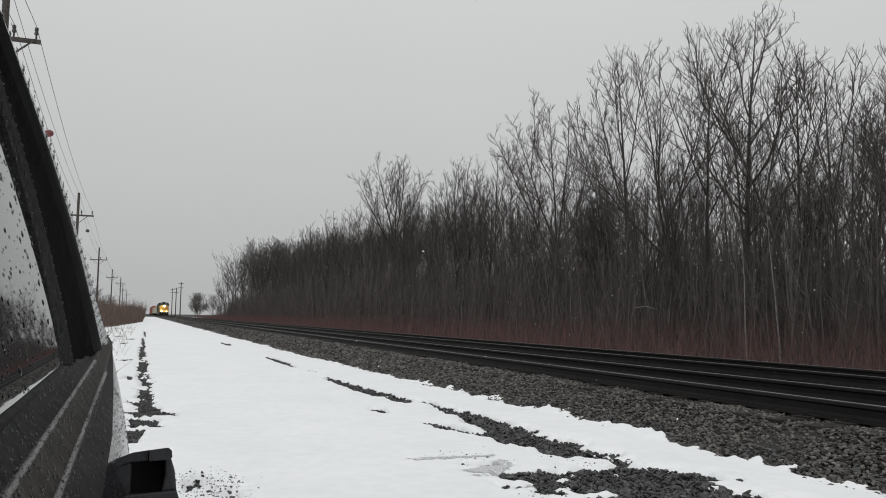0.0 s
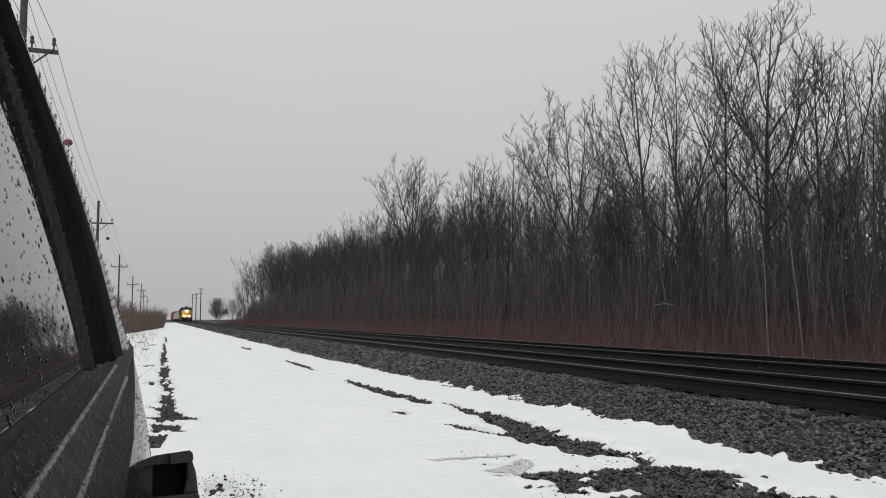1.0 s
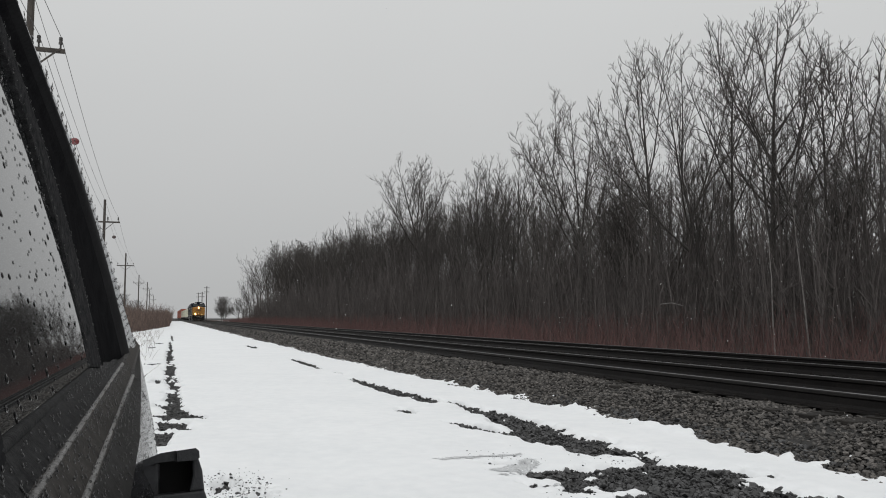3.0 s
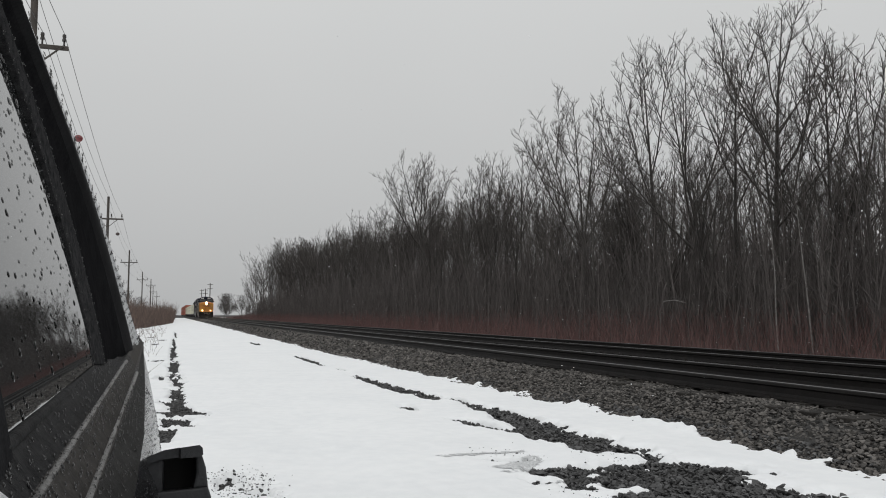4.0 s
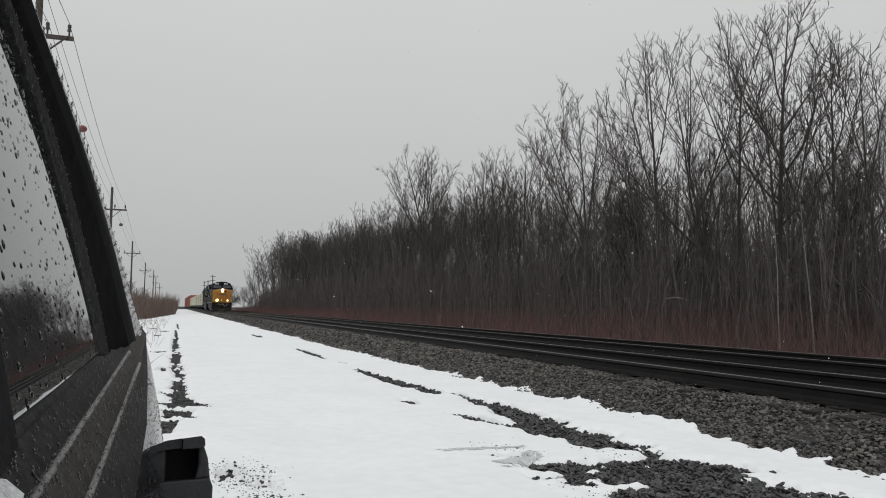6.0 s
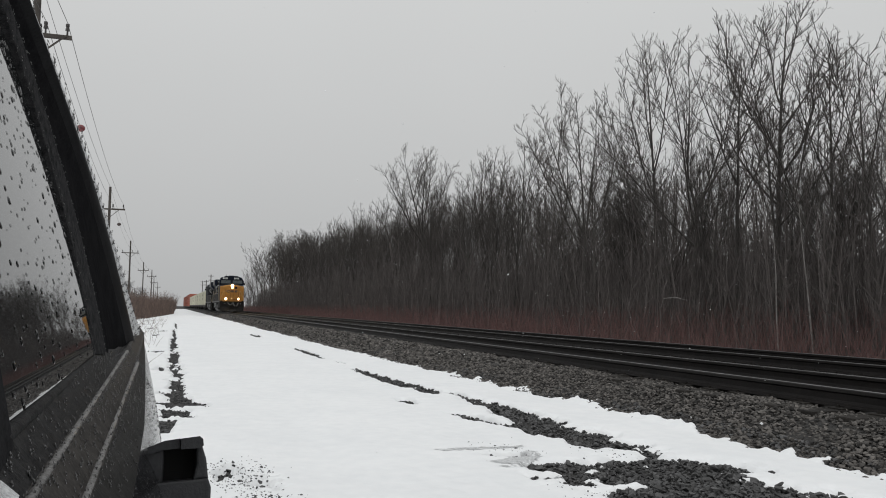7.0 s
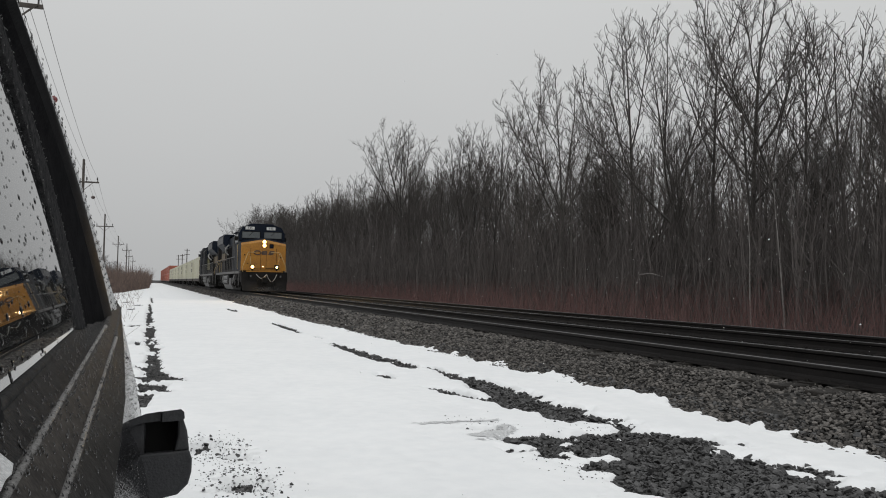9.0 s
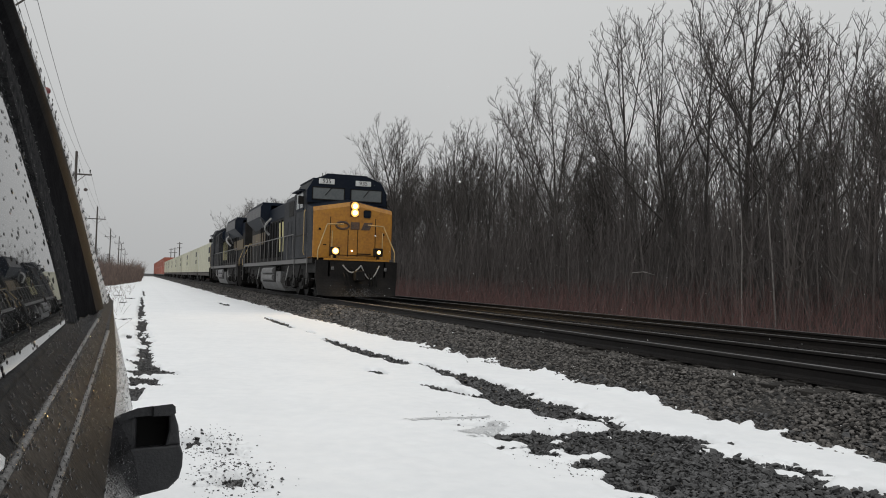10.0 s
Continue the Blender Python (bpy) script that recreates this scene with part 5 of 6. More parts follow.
def build_container_car(mat, stacked, label, deck=1.02):
    """A low flat car with one container, or two stacked. Runs from y = 0 to 18.2."""
    car = tagged(new("container_car"), label, "freight car", group="container cars of the train")
    L = 18.2
    bm = bmesh.new()
    box(bm, -0.35, 0.35, 0.4, L - 0.4, deck - 0.42, deck - 0.1)
    for y in (0.9, 6, 11.5, L - 1.3):
        box(bm, -1.25, 1.25, y, y + 0.4, deck - 0.3, deck)
    for s in (-1, 1):
        box(bm, s * 1.2 - 0.06, s * 1.2 + 0.06, 0.7, L - 0.7, deck - 0.35, deck - 0.05)
    box(bm, -0.15, 0.15, -0.35, 0.4, deck - 0.3, deck - 0.05)
    box(bm, -0.15, 0.15, L - 0.4, L + 0.35, deck - 0.3, deck - 0.05)
    part("flat_frame", bm, M_CARFRAME, car)
    for y in (2.2, L - 2.2):
        bm = bmesh.new()
        for s in (-1, 1):
            prof = [(y - 1.2, 0.45), (y - 0.5, 0.28), (y + 0.5, 0.28), (y + 1.2, 0.45), (y + 1.2, 0.65), (y + 0.4, 0.8), (y - 0.4, 0.8), (y - 1.2, 0.65)]
            extrude_profile(bm, prof, "x", s * 1.0 - 0.07, s * 1.0 + 0.07)
        box(bm, -1.0, 1.0, y - 0.2, y + 0.2, 0.45, 0.62)
        truck = part("truck_frame", bm, M_UNDER, car)
        for dy in (-0.88, 0.88):
            bm = bmesh.new()
            for s in (-1, 1):
                tube(bm, (s * 0.68, y + dy, 0.42), (s * 0.82, y + dy, 0.42), 0.42, 0.42, 20)
            tube(bm, (-0.7, y + dy, 0.42), (0.7, y + dy, 0.42), 0.08, 0.08, 8)
            part("wheelset", bm, M_UNDER, truck)
    h = 2.3 if stacked else 2.72
    for k in range(2 if stacked else 1):
        z0 = (deck if not stacked else 0.45) + k * (h + 0.02) + 0.01
        bm = bmesh.new()
        box(bm, -1.22, 1.22, 1.1, L - 1.1, z0, z0 + h, 0.02)
        for s in (-1, 1):
            n = 44 if stacked else 22
            step = (L - 2.6) / n
            for i in range(n):
                y = 1.3 + i * step
                box(bm, s * 1.225 - 0.012, s * 1.225 + 0.012, y, y + step * 0.5, z0 + 0.18, z0 + h - 0.14)
            box(bm, s * 1.235 - 0.012, s * 1.235 + 0.012, 1.1, L - 1.1, z0, z0 + 0.16)
            box(bm, s * 1.235 - 0.012, s * 1.235 + 0.012, 1.1, L - 1.1, z0 + h - 0.12, z0 + h)
        for x in (-1.2, 1.2):
            for y in (1.1, L - 1.24):
                box(bm, x - 0.05, x + 0.05, y, y + 0.14, z0, z0 + h)
        c = part("container", bm, mat, car)
        if not stacked:
            for s in (-1, 1):     # small dark marks of the owner, as plain bars
                for za, zb in ((1.75, 2.3), (0.95, 1.4)):
                    bm = bmesh.new()
                    box(bm, s * 1.25 - 0.006, s * 1.25 + 0.006, 2.0, 3.6, z0 + za, z0 + zb)
                    part("marking", bm, M_NAVY, c)
            bm = bmesh.new()
            box(bm, -1.1, 1.1, 1.02, 1.1, z0 + 0.3, z0 + 2.2, 0.03)
            part("cooling_unit", bm, M_BOARD, c)
    return car


TRAIN = []                     # (thing, metres behind the nose of the first locomotive, turned round)


def build_train():
    TRAIN.append((build_locomotive(True, "dark blue and yellow diesel locomotive with lit headlights"), 0.0, False))
    TRAIN.append((build_locomotive(False, "dark blue diesel locomotive running backwards behind the first"), 45.6, True))
    y = 47.3
    cream = build_container_car(M_CREAM, False, "low flat car carrying one cream container")
    TRAIN.append((cream, y, False))
    for i in range(7):
        y += 18.9
        TRAIN.append((copy_thing(cream, Matrix.Identity(4)), y, False))
    y += 18.9
    red = build_container_car(M_ORANGE, True, "well car carrying two stacked orange-red containers", 0.62)
    TRAIN.append((red, y, False))
    for i in range(8):
        y += 18.9
        TRAIN.append((copy_thing(red, Matrix.Identity(4)), y, False))


SPEED, NOSE_END = 26.5, 29.3  # m/s; where the nose stands at 10 s


def motions():
    for thing, back, turned in TRAIN:
        rows = []
        for i in range(41):
            t = i * 0.25
            rows.append((t, pose(TRACK_X, NOSE_END + SPEED * (10 - t) + back, RAIL_Z, 0, 0, 180 if turned else 0)))
        walk(thing, rows)
    fall = []
    for i in range(21):
        t = i * 0.5
        fall.append((t, pose(0.35 * math.sin(t * 0.9), -0.25 * t, -1.05 * t)))
    walk(FLAKES[0], fall)


FLAKES = []


def build_snowfall():
    """Sparse flakes in the air, one drifting cloud of small crystals."""
    rs = np.random.RandomState(9)
    n = 2600
    x, y, z = rs.uniform(0.8, 15, n), 2.2 + 18 * rs.rand(n) ** 1.3, rs.uniform(-0.5, 20, n)
    s = rs.uniform(0.003, 0.0075, n)
    ob = scatter_stones("snowflakes", np.stack([x, y, z], -1), s, M_SNOW, 19)
    tagged(ob, "sparse white snowflakes drifting down", "snowflakes", kind="stuff")
    FLAKES.append(ob)


# ---- the parked car from whose window the view is taken; in its own space y runs along its side, x outwards, the eye is near (0, 0, 0) ----
M_PAINT = material("wet_black_car_paint", (0.012, 0.012, 0.014), 0.14, spots=(0.026, 0.026, 0.028), scale=14, bump=0.08, bump_scale=120, spec=0.4)
# strip and shoulder colours carry the reflections of wood and train
M_STRIP = material("wet_strip_dark_reflection", (0.018, 0.0175, 0.0175), 0.45, spots=(0.045, 0.044, 0.043), scale=40, bump=0.15, bump_scale=160, spec=0.01)
M_SHOULDER = material("wet_shoulder_reflection_tone", (0.030, 0.0285, 0.028), 0.5, spots=(0.075, 0.070, 0.066), scale=26, bump=0.06, bump_scale=140, spec=0.008)
M_TRIM = material("wet_black_window_trim", (0.020, 0.020, 0.021), 0.5, spots=(0.034, 0.034, 0.036), scale=30, bump=0.2, bump_scale=260, spec=0.0)
M_RIB = material("rib_sheen_and_speck_grey", (0.16, 0.155, 0.152), 0.4, spots=(0.05, 0.048, 0.046), scale=45, bump=0.3, bump_scale=120)
M_PILLAR = material("glossy_black_pillar", (0.010, 0.010, 0.011), 0.3, spots=(0.018, 0.018, 0.019), scale=20, bump=0.05, bump_scale=150, spec=0.0)
M_BORDER = material("rain_speckled_border", (0.016, 0.016, 0.017), 0.55, spots=(0.06, 0.06, 0.062), scale=70, mix=0.5, bump=0.3, bump_scale=400, spec=0.0)
M_RIM_GLOSS = material("glossy_black_pillar_rim", (0.012, 0.012, 0.013), 0.45, spots=(0.02, 0.02, 0.021), scale=20, bump=0.05, bump_scale=150, spec=0.008)
M_SEAL = material("wet_rubber_seal", (0.014, 0.014, 0.015), 0.5, spots=(0.045, 0.045, 0.046), scale=60, bump=0.3, bump_scale=200, spec=0.008)
M_PLASTIC = material("textured_black_plastic", (0.036, 0.037, 0.04), 0.45, spots=(0.05, 0.051, 0.054), scale=25, bump=0.15, bump_scale=300, spec=0.2)
M_DARK = material("near_black_fill", (0.006, 0.006, 0.006), 0.8)
M_TYRE = material("black_tyre_rubber", (0.02, 0.02, 0.02), 0.85, bump=0.3)
M_RIM = material("grey_wheel_rim", (0.3, 0.3, 0.31), 0.35, 0.8)
M_WINDOW = material("tinted_car_glass", (0.02, 0.021, 0.022), 0.015, spots=(0.028, 0.029, 0.03), scale=3, spec=0.75)
M_BEAD = material("dark_water_bead", (0.02, 0.02, 0.022), 0.14, spots=(0.03, 0.03, 0.03), scale=20, spec=0.8)

CAR = pose(0.0099, 0.0384, 1.3128, 0.604, 0, 0.433)
LEAN = 0.20                     # how far the upper body leans inwards


def side_curve(ctrl, base, n):
    """A smooth line up the car's side: ctrl rows are (y, z), base the inset of its surface at z = 0."""
    c = np.array(ctrl, float)
    s = np.linspace(0, 1, len(c))
    k = min(4, len(c) - 1)
    py, pz = np.polyfit(s, c[:, 0], k), np.polyfit(s, c[:, 1], k)
    t = np.linspace(0, 1, n)
    y, z = np.polyval(py, t), np.polyval(pz, t)
    return np.stack([-base - LEAN * z, y, z], -1)


def loft(name, lines, mat, parent, label="", bulge=0.0, across=4, smooth=True):
    """A skin over a row of lines with equal numbers of points."""
    rows = []
    for i in range(len(lines) - 1):
        for k in range(across):
            f = k / across
            p = lines[i] * (1 - f) + lines[i + 1] * f
            rows.append(p + np.array((bulge * math.sin(math.pi * f), 0, 0)))
    rows.append(lines[-1])
    g = np.array(rows)
    m, n = g.shape[:2]
    i = np.arange(m * n).reshape(m, n)
    f = np.stack([i[:-1, :-1], i[1:, :-1], i[1:, 1:], i[:-1, 1:]], -1).reshape(-1, 4)
    ob = from_arrays(name, g.reshape(-1, 3), f, mat, parent, smooth)
    if label:
        tagged(ob, label)
    return ob


def shoulder(y):
    """Section of the door below the window at y: from the glass down to the sill, outer skin."""
    t = max(0.0, y - 1.4)
    inward = -0.022 * t - 0.003 * t * t
    rows = [(-0.1240, -0.101, 0.2), (-0.1140, -0.1015, 0.2), (-0.1110, -0.105, 0.2), (-0.099, -0.120, 0.3), (-0.088, -0.1335, 0.3), (-0.0845, -0.1350, 0.3), (-0.0797, -0.1360, 0.3), (-0.0775, -0.139, 0.4),
            (-0.070, -0.150, 0.4), (-0.0615, -0.1630, 0.4), (-0.0585, -0.1642, 0.4), (-0.0548, -0.1652, 0.4), (-0.0525, -0.168, 0.5), (-0.040, -0.186, 0.6), (-0.0265, -0.206, 0.8), (-0.012, -0.232, 0.9), (0.002, -0.264, 1.0),
            (0.010, -0.30, 1.0), (0.0125, -0.34, 1.0), (0.008, -0.45, 1.0), (-0.004, -0.60, 1.0), (-0.03, -0.72, 1.0), (-0.09, -0.83, 1.0), (-0.22, -0.87, 1.0)]
    drop = 0.035 * max(0.0, y - 1.5)      # the belt line falls towards the tail
    return np.array([(x + inward * w, y, z - (drop if i < 3 else 0.6 * drop if i == 3 else 0)) for i, (x, z, w) in enumerate(rows)])


def build_car():
    car = tagged(new("parked_car"), "wet black parked car with rain drops and clinging snow", "car")
    car.matrix_basis = CAR
    n = 40
    G = side_curve([(1.535, -0.10), (1.545, 0.0), (1.47, 0.095), (1.40, 0.195), (1.30, 0.262), (1.184, 0.335), (0.98, 0.43)], 0.140, n)
    F = side_curve([(1.954, -0.127), (1.897, -0.015), (1.823, 0.113), (1.669, 0.209), (1.506, 0.292), (1.34, 0.362), (1.10, 0.43)], 0.136, n)
    O = side_curve([(2.984, -0.195), (2.80, -0.05), (2.56, 0.10), (2.26, 0.235), (1.92, 0.32), (1.52, 0.40), (1.10, 0.475)], 0.128, n)
    S = side_curve([(3.75, -0.174), (3.30, -0.04), (2.82, 0.12), (2.42, 0.265), (2.02, 0.37), (1.55, 0.43), (1.05, 0.50)], 0.126, n)
    # rear side window
    pane = G + np.stack([-0.024 * (G[:, 2] - 0.1), np.zeros(n), np.zeros(n)], -1)      # the glass leans a little more than its frame
    front = pane * np.array((1, 0, 1)) + np.array((0, 0.60, 0))
    loft("side_window", [front, pane], M_WINDOW, car, "tinted side window beaded with rain drops", across=6)
    loft("window_border", [pane + np.array((-0.004, -0.004, 0)), G + np.array((0.004, 0, 0)), F * 0.62 + G * 0.38 + np.array((0.003, 0, 0))], M_BORDER, car, "speckled wet black window border", bulge=0.004)
    # pillar: two folds between the border and the outer edge
    A = F * 0.62 + O * 0.38 + np.array((-0.010, 0, 0))
    B = F * 0.40 + O * 0.60 + np.array((0.0, 0, 0))
    loft("pillar", [F * 0.62 + G * 0.38 + np.array((0.001, 0, 0)), F + np.array((-0.006, 0, 0)), A, B], M_PILLAR, car, "black door pillar with folded edges", bulge=0.003)
    loft("pillar_rim", [B, O], M_RIM_GLOSS, car, "rounded glossy outer rim of the pillar", bulge=0.012, across=10)
    # white colour paints the bright reflection on the wet panel
    loft("roof_side", [O, S], M_WET_WHITE, car, "wet speckled edge panel with its pale reflection painted in", bulge=0.004, across=5)
    # door skin, in two panels with a shut line between them
    ys = np.concatenate([np.linspace(-1.9, 0.4, 12), np.linspace(0.45, 4.0, 60)])
    secs = np.array([shoulder(y) for y in ys])
    # one shoulder in zones of tone, its reflections painted into the colours
    loft("window_ledge", [secs[:, k] for k in range(0, 5)], M_SEAL, car, "dark wet ledge and groove below the glass", across=1, smooth=False)
    loft("door_shoulder", [secs[:, k] for k in range(4, 12)], M_SHOULDER, car, "wet ridged shoulder below the window, grey-brown reflections painted in", across=1, smooth=False)
    loft("shoulder_edge", [secs[:, k] for k in range(11, 15)], M_STRIP, car, "beaded outer edge of the shoulder, dark reflection painted in", across=1, smooth=False)
    loft("side_panel", [secs[:, k] for k in range(14, secs.shape[1])], M_PAINT, car, "glossy wet black door side", across=2)
    lift = np.array((0.0012, 0, 0.0012))
    for y0 in (1.46, 2.25):
        bm = bmesh.new()
        sec = [p + lift for p in shoulder(y0)[2:22]]
        wide = np.array((0, 0.006, 0))
        for a, b in zip(sec, sec[1:]):
            bm.faces.new([bm.verts.new(p) for p in (a, b, b + wide, a + wide)])
        bmesh.ops.remove_doubles(bm, verts=bm.verts, dist=1e-5)
        part("shut_line", bm, M_DARK, car)
    # belt moulding: two raised ribs, their bright sky reflection painted pale
    for xx, zz, name in ((-0.0825, -0.1350, "belt_rib"), (-0.0570, -0.1643, "belt_rib")):
        bm = bmesh.new()
        tube(bm, (xx, -0.3, zz - 0.0035), (xx - 0.006, 2.2, zz - 0.0030), 0.0048, 0.0048, 12, mi=0)
        part(name, bm, M_RIB, car, "wet belt moulding rib with its sky reflection painted pale", True)
    # near window post and door frame
    bm = bmesh.new()
    prof = [(-0.150, 0.52), (-0.108, 0.52), (-0.104, 0.60), (-0.108, 0.685), (-0.122, 0.70), (-0.150, 0.70)]
    extrude_profile(bm, prof, "z", -0.115, 0.40)
    for v in bm.verts:
        v.co.x -= LEAN * (v.co.z + 0.1)
    part("window_post", bm, M_TRIM, car, "black post between the side windows")
    # wet snow along the ledge of the glass
    rs = np.random.RandomState(6)
    yy = np.linspace(0.70, 1.53, 130)
    lines = []
    for k, (dx, dz) in enumerate(((-0.004, 0.002), (-0.0035, 0.007), (-0.002, 0.006), (-0.001, 0.000))):
        j = fractal(yy * 90, yy * 0 + k, 3 + k, 3) * 0.0030 * (0 if k in (0, 3) else 1)
        lines.append(np.stack([-0.119 + dx + j - 0.008 * (yy - 0.7), yy, -0.098 + dz * 0.5 + j * 1.0], -1))
    loft("ledge_snow", lines, M_WET_WHITE, car, "thin ragged line of wet snow on the window ledge", across=2)
    seal = Sticks()
    ends = np.linspace(0.1, 1.56, 14)
    seal.limb(np.stack([-0.1105 - 0.006 * (ends - 0.3), ends, -0.1035 - 0.004 * (ends - 0.3)], -1), np.full(14, 0.0062), 12)
    tagged(seal.build("window_seal", M_SEAL, car), "round wet rubber seal along the window")
    # added white lump stands in for snow mirrored in the front door's glass
    yy = np.linspace(0.26, 0.56, 40)
    lines = [np.stack([-0.150 + 0.014 * k + 0.003 * fractal(yy * 20, yy * 0 + k, 9, 3), yy, -0.112 + 0.012 * math.sin(math.pi * k / 5) + 0.003 * fractal(yy * 18, yy * 0 + k * 0.7, 12, 3) - 0.002 * k], -1) for k in range(6)]
    loft("ledge_snow", lines, M_WET_WHITE, car, "added white lump in place of snow reflected in the front window", across=3)
    # door handle: grip with a cap above a dark finger hollow
    bm = bmesh.new()
    extrude_profile(bm, [(-0.020, -0.256), (0.0, -0.252), (0.046, -0.250), (0.063, -0.249), (0.0675, -0.262), (0.0672, -0.280), (0.063, -0.297), (0.049, -0.311), (-0.020, -0.325)], "y", 1.19, 1.42)
    extrude_profile(bm, [(0.046, -0.2045), (0.054, -0.204), (0.060, -0.222), (0.0635, -0.2495), (0.043, -0.2505), (0.0475, -0.228)], "y", 1.195, 1.42)
    bmesh.ops.bevel(bm, geom=[e for e in bm.edges if abs(e.verts[0].co.y - e.verts[1].co.y) < 0.001 and e.verts[0].co.y < 1.3], offset=0.003, segments=2, profile=0.5, affect="EDGES")
    hp = part("door_handle", bm, M_PLASTIC, car, "black plastic door handle with a finger hollow")
    bm = bmesh.new()
    extrude_profile(bm, [(-0.018, -0.2035), (0.004, -0.1955), (0.0245, -0.1930), (0.0245, -0.2065), (0.0, -0.2085), (-0.018, -0.214)], "y", 1.205, 1.42)
    extrude_profile(bm, [(0.0255, -0.1925), (0.050, -0.1900), (0.0545, -0.194), (0.0555, -0.203), (0.052, -0.2065), (0.0255, -0.2070)], "y", 1.185, 1.42)
    part("handle_cap", bm, M_PLASTIC, hp)
    # near-black block paints the shade inside the finger hollow
    bm = bmesh.new()
    box(bm, -0.004, 0.046, 1.25, 1.41, -0.256, -0.206)
    part("hollow", bm, M_DARK, hp)
    bm = bmesh.new()
    box(bm, -0.034, 0.004, 1.21, 1.43, -0.330, -0.206, 0.006)
    part("handle_base", bm, M_PLASTIC, hp)
    for o in (hp, *hp.children):      # the grip falls away towards its far end
        for v in o.data.vertices:
            v.co.z -= 0.17 * max(0.0, v.co.y - 1.19)
    # the rest of the body: tub, fastback roof, far side, glass, wheels
    def mirrored(line):
        return line * np.array((-1, 1, 1)) + np.array((-1.86, 0, 0))

    crown = [S]
    for k in range(1, 8):
        f = k / 8
        crown.append(S * (1 - f) + mirrored(S) * f + np.array((0, 0, 0.055 * math.sin(math.pi * f))))
    crown.append(mirrored(S))
    loft("roof", crown, M_PAINT, car, "wet black roof and tail", across=1)
    lip = np.array([line[-1] for line in crown])
    brow = lip * np.array((1, 0, 1)) + np.array((0, -0.25, 0.02))
    cowl = brow * np.array((1.0, 0, 0)) + np.array((0, -1.15, -0.10))
    cowl[:, 0] = np.linspace(-0.13, -1.73, len(cowl))
    loft("roof_front", [lip, brow], M_PAINT, car, across=4)
    loft("windshield", [brow, cowl], M_WINDOW, car, "dark tinted windshield", across=4)
    loft("far_pillar", [mirrored(F), mirrored(O), mirrored(S)], M_TRIM, car)
    loft("far_window", [mirrored(front), mirrored(F)], M_WINDOW, car, across=3)
    loft("far_side_panel", [mirrored(secs[:, k]) for k in range(secs.shape[1])], M_PAINT, car, across=1, smooth=False)
    bm = bmesh.new()
    extrude_profile(bm, [(-1.72, -0.84), (-1.735, -0.16), (-1.70, -0.13), (-0.16, -0.13), (-0.125, -0.16), (-0.14, -0.84)], "y", -1.9, 3.9)
    part("tub", bm, M_DARK, car)
    bm = bmesh.new()
    extrude_profile(bm, [(-2.45, -0.80), (-2.50, -0.45), (-2.42, -0.25), (-1.15, -0.085), (-1.15, -0.80)], "x", -1.78, -0.08)
    bmesh.ops.bevel(bm, geom=bm.edges[:], offset=0.05, segments=2, profile=0.5, affect="EDGES")
    part("bonnet", bm, M_PAINT, car)
    bm = bmesh.new()
    box(bm, -1.80, -0.10, 3.85, 4.08, -0.82, -0.20, 0.05)
    part("rear_bumper", bm, M_PAINT, car)
    for x in (-0.20, -1.66):
        for y in (-1.6, 2.75):
            bm = bmesh.new()
            tube(bm, (x - 0.11, y, -0.955), (x + 0.11, y, -0.955), 0.335, 0.335, 32)
            tyre = part("wheel", bm, M_TYRE, car)
            bm = bmesh.new()
            tube(bm, (x - 0.115, y, -0.955), (x + 0.115, y, -0.955), 0.21, 0.21, 24)
            part("wheel_rim", bm, M_RIM, tyre)
    # drops on the glass, the border, the pillar and the door
    def drops(name, pts, sizes, squash, mat, parent, label):
        V, Fc, off = [], [], 0
        for p, s in zip(pts, sizes):
            ring = np.arange(8) * np.pi / 4
            v = [np.array((0.5 * s * squash, 0, 0))]
            for rr, hh in ((0.6, 0.36), (1.0, 0.0)):
                v += [np.array((hh * s * squash, rr * s * math.cos(a), rr * s * 1.25 * math.sin(a))) for a in ring]
            v = np.array(v)
            v[:, 0] -= LEAN * v[:, 2]
            V.append(v + p)
            for k in range(8):
                Fc += [(off, off + 1 + k, off + 1 + (k + 1) % 8), (off + 1 + k, off + 9 + k, off + 9 + (k + 1) % 8), (off + 1 + k, off + 9 + (k + 1) % 8, off + 1 + (k + 1) % 8)]
            off += 17
        ob = from_arrays(name, np.concatenate(V), np.array(Fc), mat, parent, True)
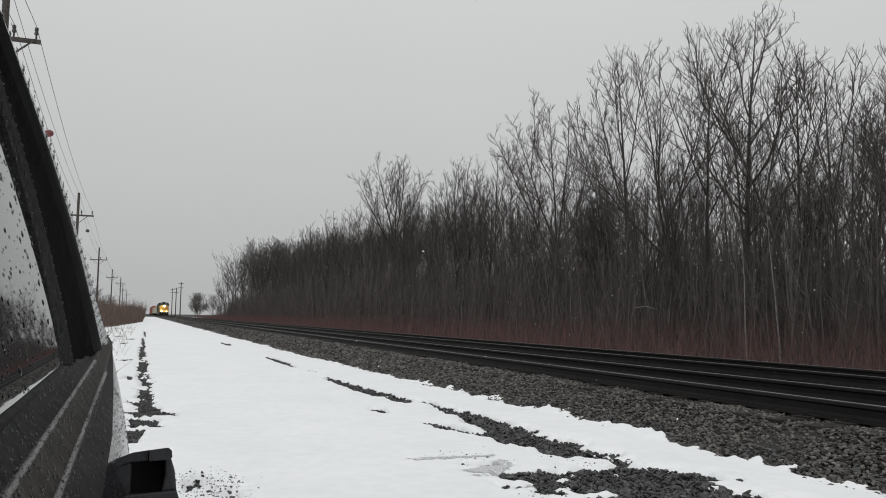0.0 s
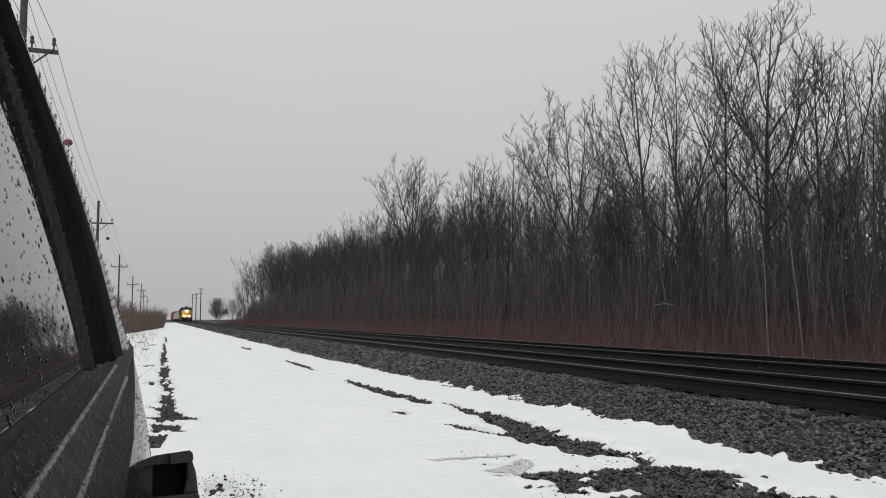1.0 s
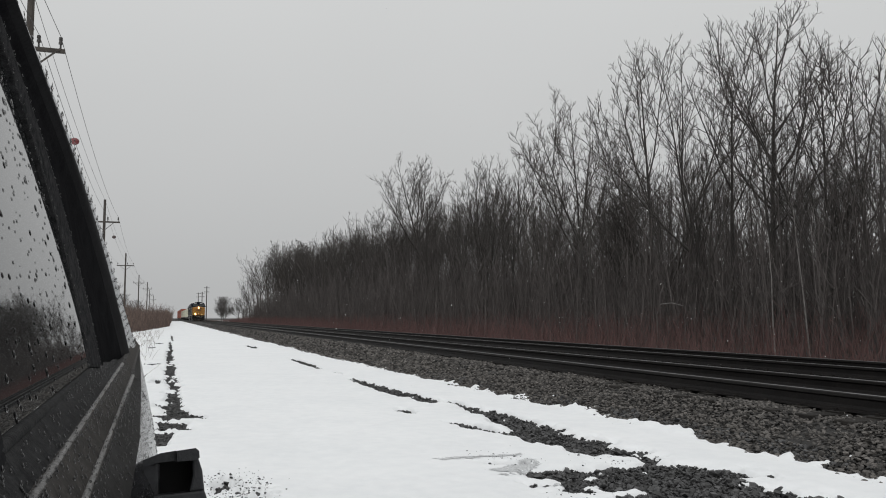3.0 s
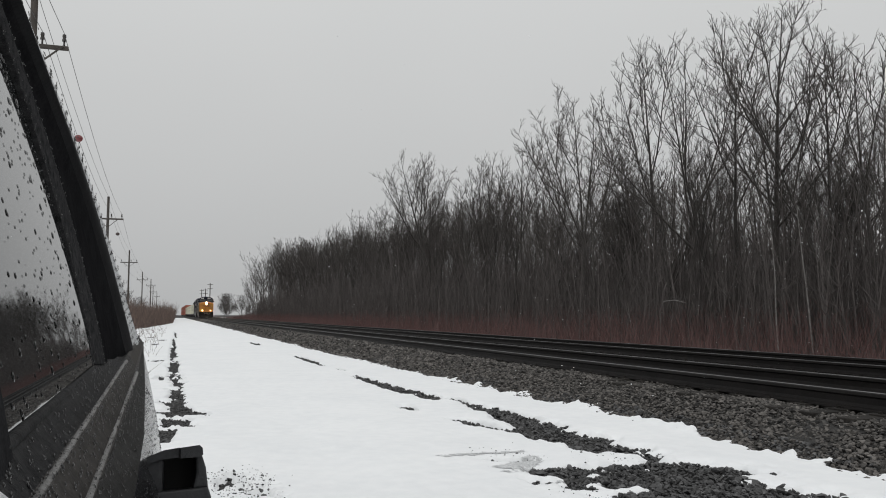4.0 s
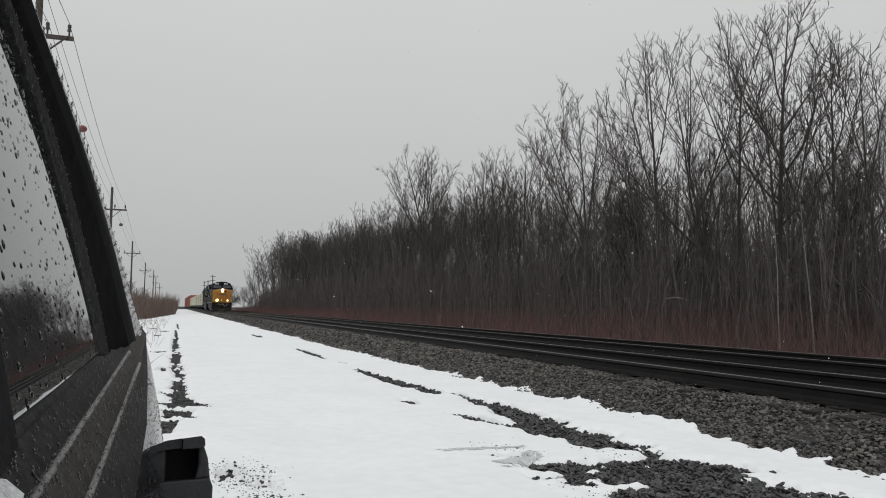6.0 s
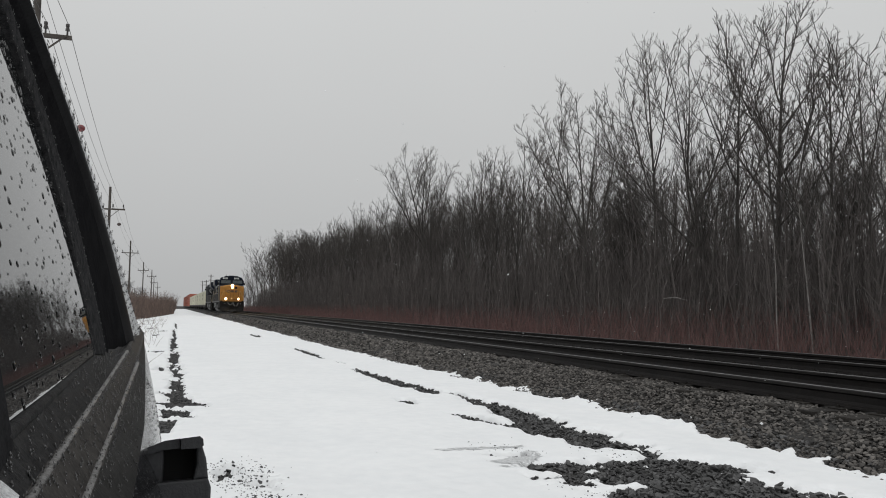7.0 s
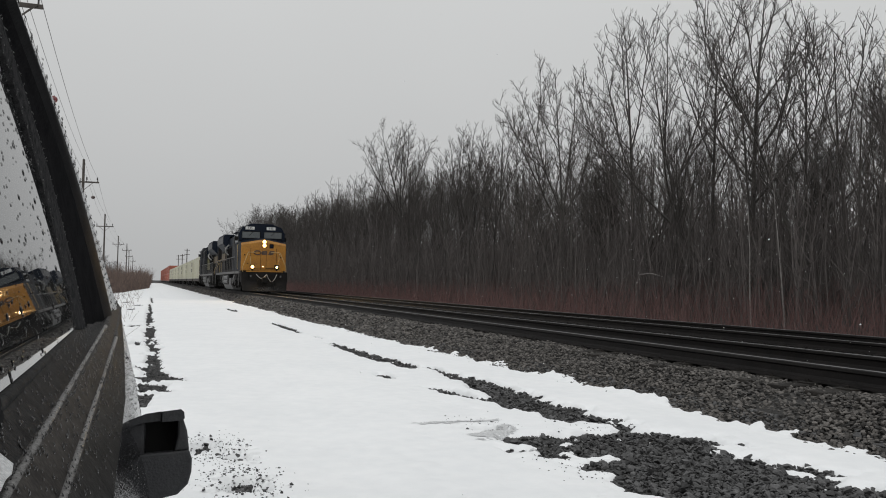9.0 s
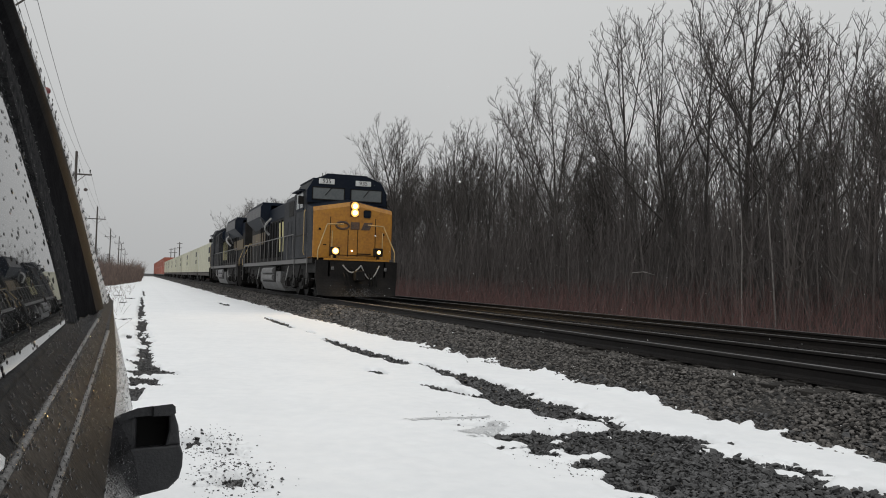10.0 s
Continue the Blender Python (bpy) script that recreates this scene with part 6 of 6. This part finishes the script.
        tagged(ob, label, kind="stuff")

    m = 750
    k = rs.randint(0, n, m)
    f = rs.rand(m)[:, None]
    p = front[k] * (1 - f) + G[k] * f + np.stack([np.zeros(m), rs.uniform(-0.02, 0.0, m), rs.uniform(-0.007, 0.007, m)], -1)
    p[:, 0] = -0.140 - LEAN * p[:, 2] - 0.024 * (p[:, 2] - 0.1) + 0.0004
    drops("rain_drop_film", p, np.clip(rs.lognormal(-6.25, 0.42, m), 0.0009, 0.0045), 0.5, M_BEAD, car, "dark rain drops on the window")
    m = 2400
    k = rs.randint(0, n, m)
    f = rs.rand(m)[:, None]
    p = G[k] * (1 - 0.6 * f) + F[k] * 0.6 * f + np.array((0.0045, 0, 0)) + np.stack([np.zeros(m), rs.uniform(-0.01, 0.01, m), rs.uniform(-0.007, 0.007, m)], -1)
    drops("border_speckle", p, rs.uniform(0.0003, 0.0011, m), 1.0, M_RIB, car, "pale wet specks on the window border")
    m = 2400
    yv = 0.5 + 1.9 * rs.rand(m) ** 1.0
    pts = []
    for y in yv:
        sec = shoulder(y)
        i = rs.randint(2, 17)
        g = rs.rand()
        pts.append(sec[i] * (1 - g) + sec[i + 1] * g + np.array((0.0005, 0, 0.0008)))
    drops("door_beading", np.array(pts), rs.uniform(0.0006, 0.0023, m), 0.9, M_BEAD, car, "rain beads on the door")
    m = 1300
    k = rs.randint(0, n, m)
    f = rs.rand(m)[:, None]
    p = O[k] * (1 - f) + S[k] * f + np.array((0.004, 0, 0.0)) + rs.normal(size=(m, 3)) * np.array((0.0, 0.01, 0.006))
    drops("edge_speckle", p, rs.uniform(0.001, 0.003, m), 1.0, M_BEAD, car, "dark wet specks on the edge panel")


build_ground()
build_snow()
build_far_snow()
build_ballast()
build_gravel()
build_track(TRACK_X, RAIL_Z, "railway_track_near", "railway track on a ballast bed, the train's own")
build_track(TRACK_X + SPACING, RAIL_Z - 0.03, "railway_track_far", "second railway track beyond the first")
build_wood()
build_brush()
build_poles()
build_train()
build_car()
build_snowfall()
motions()
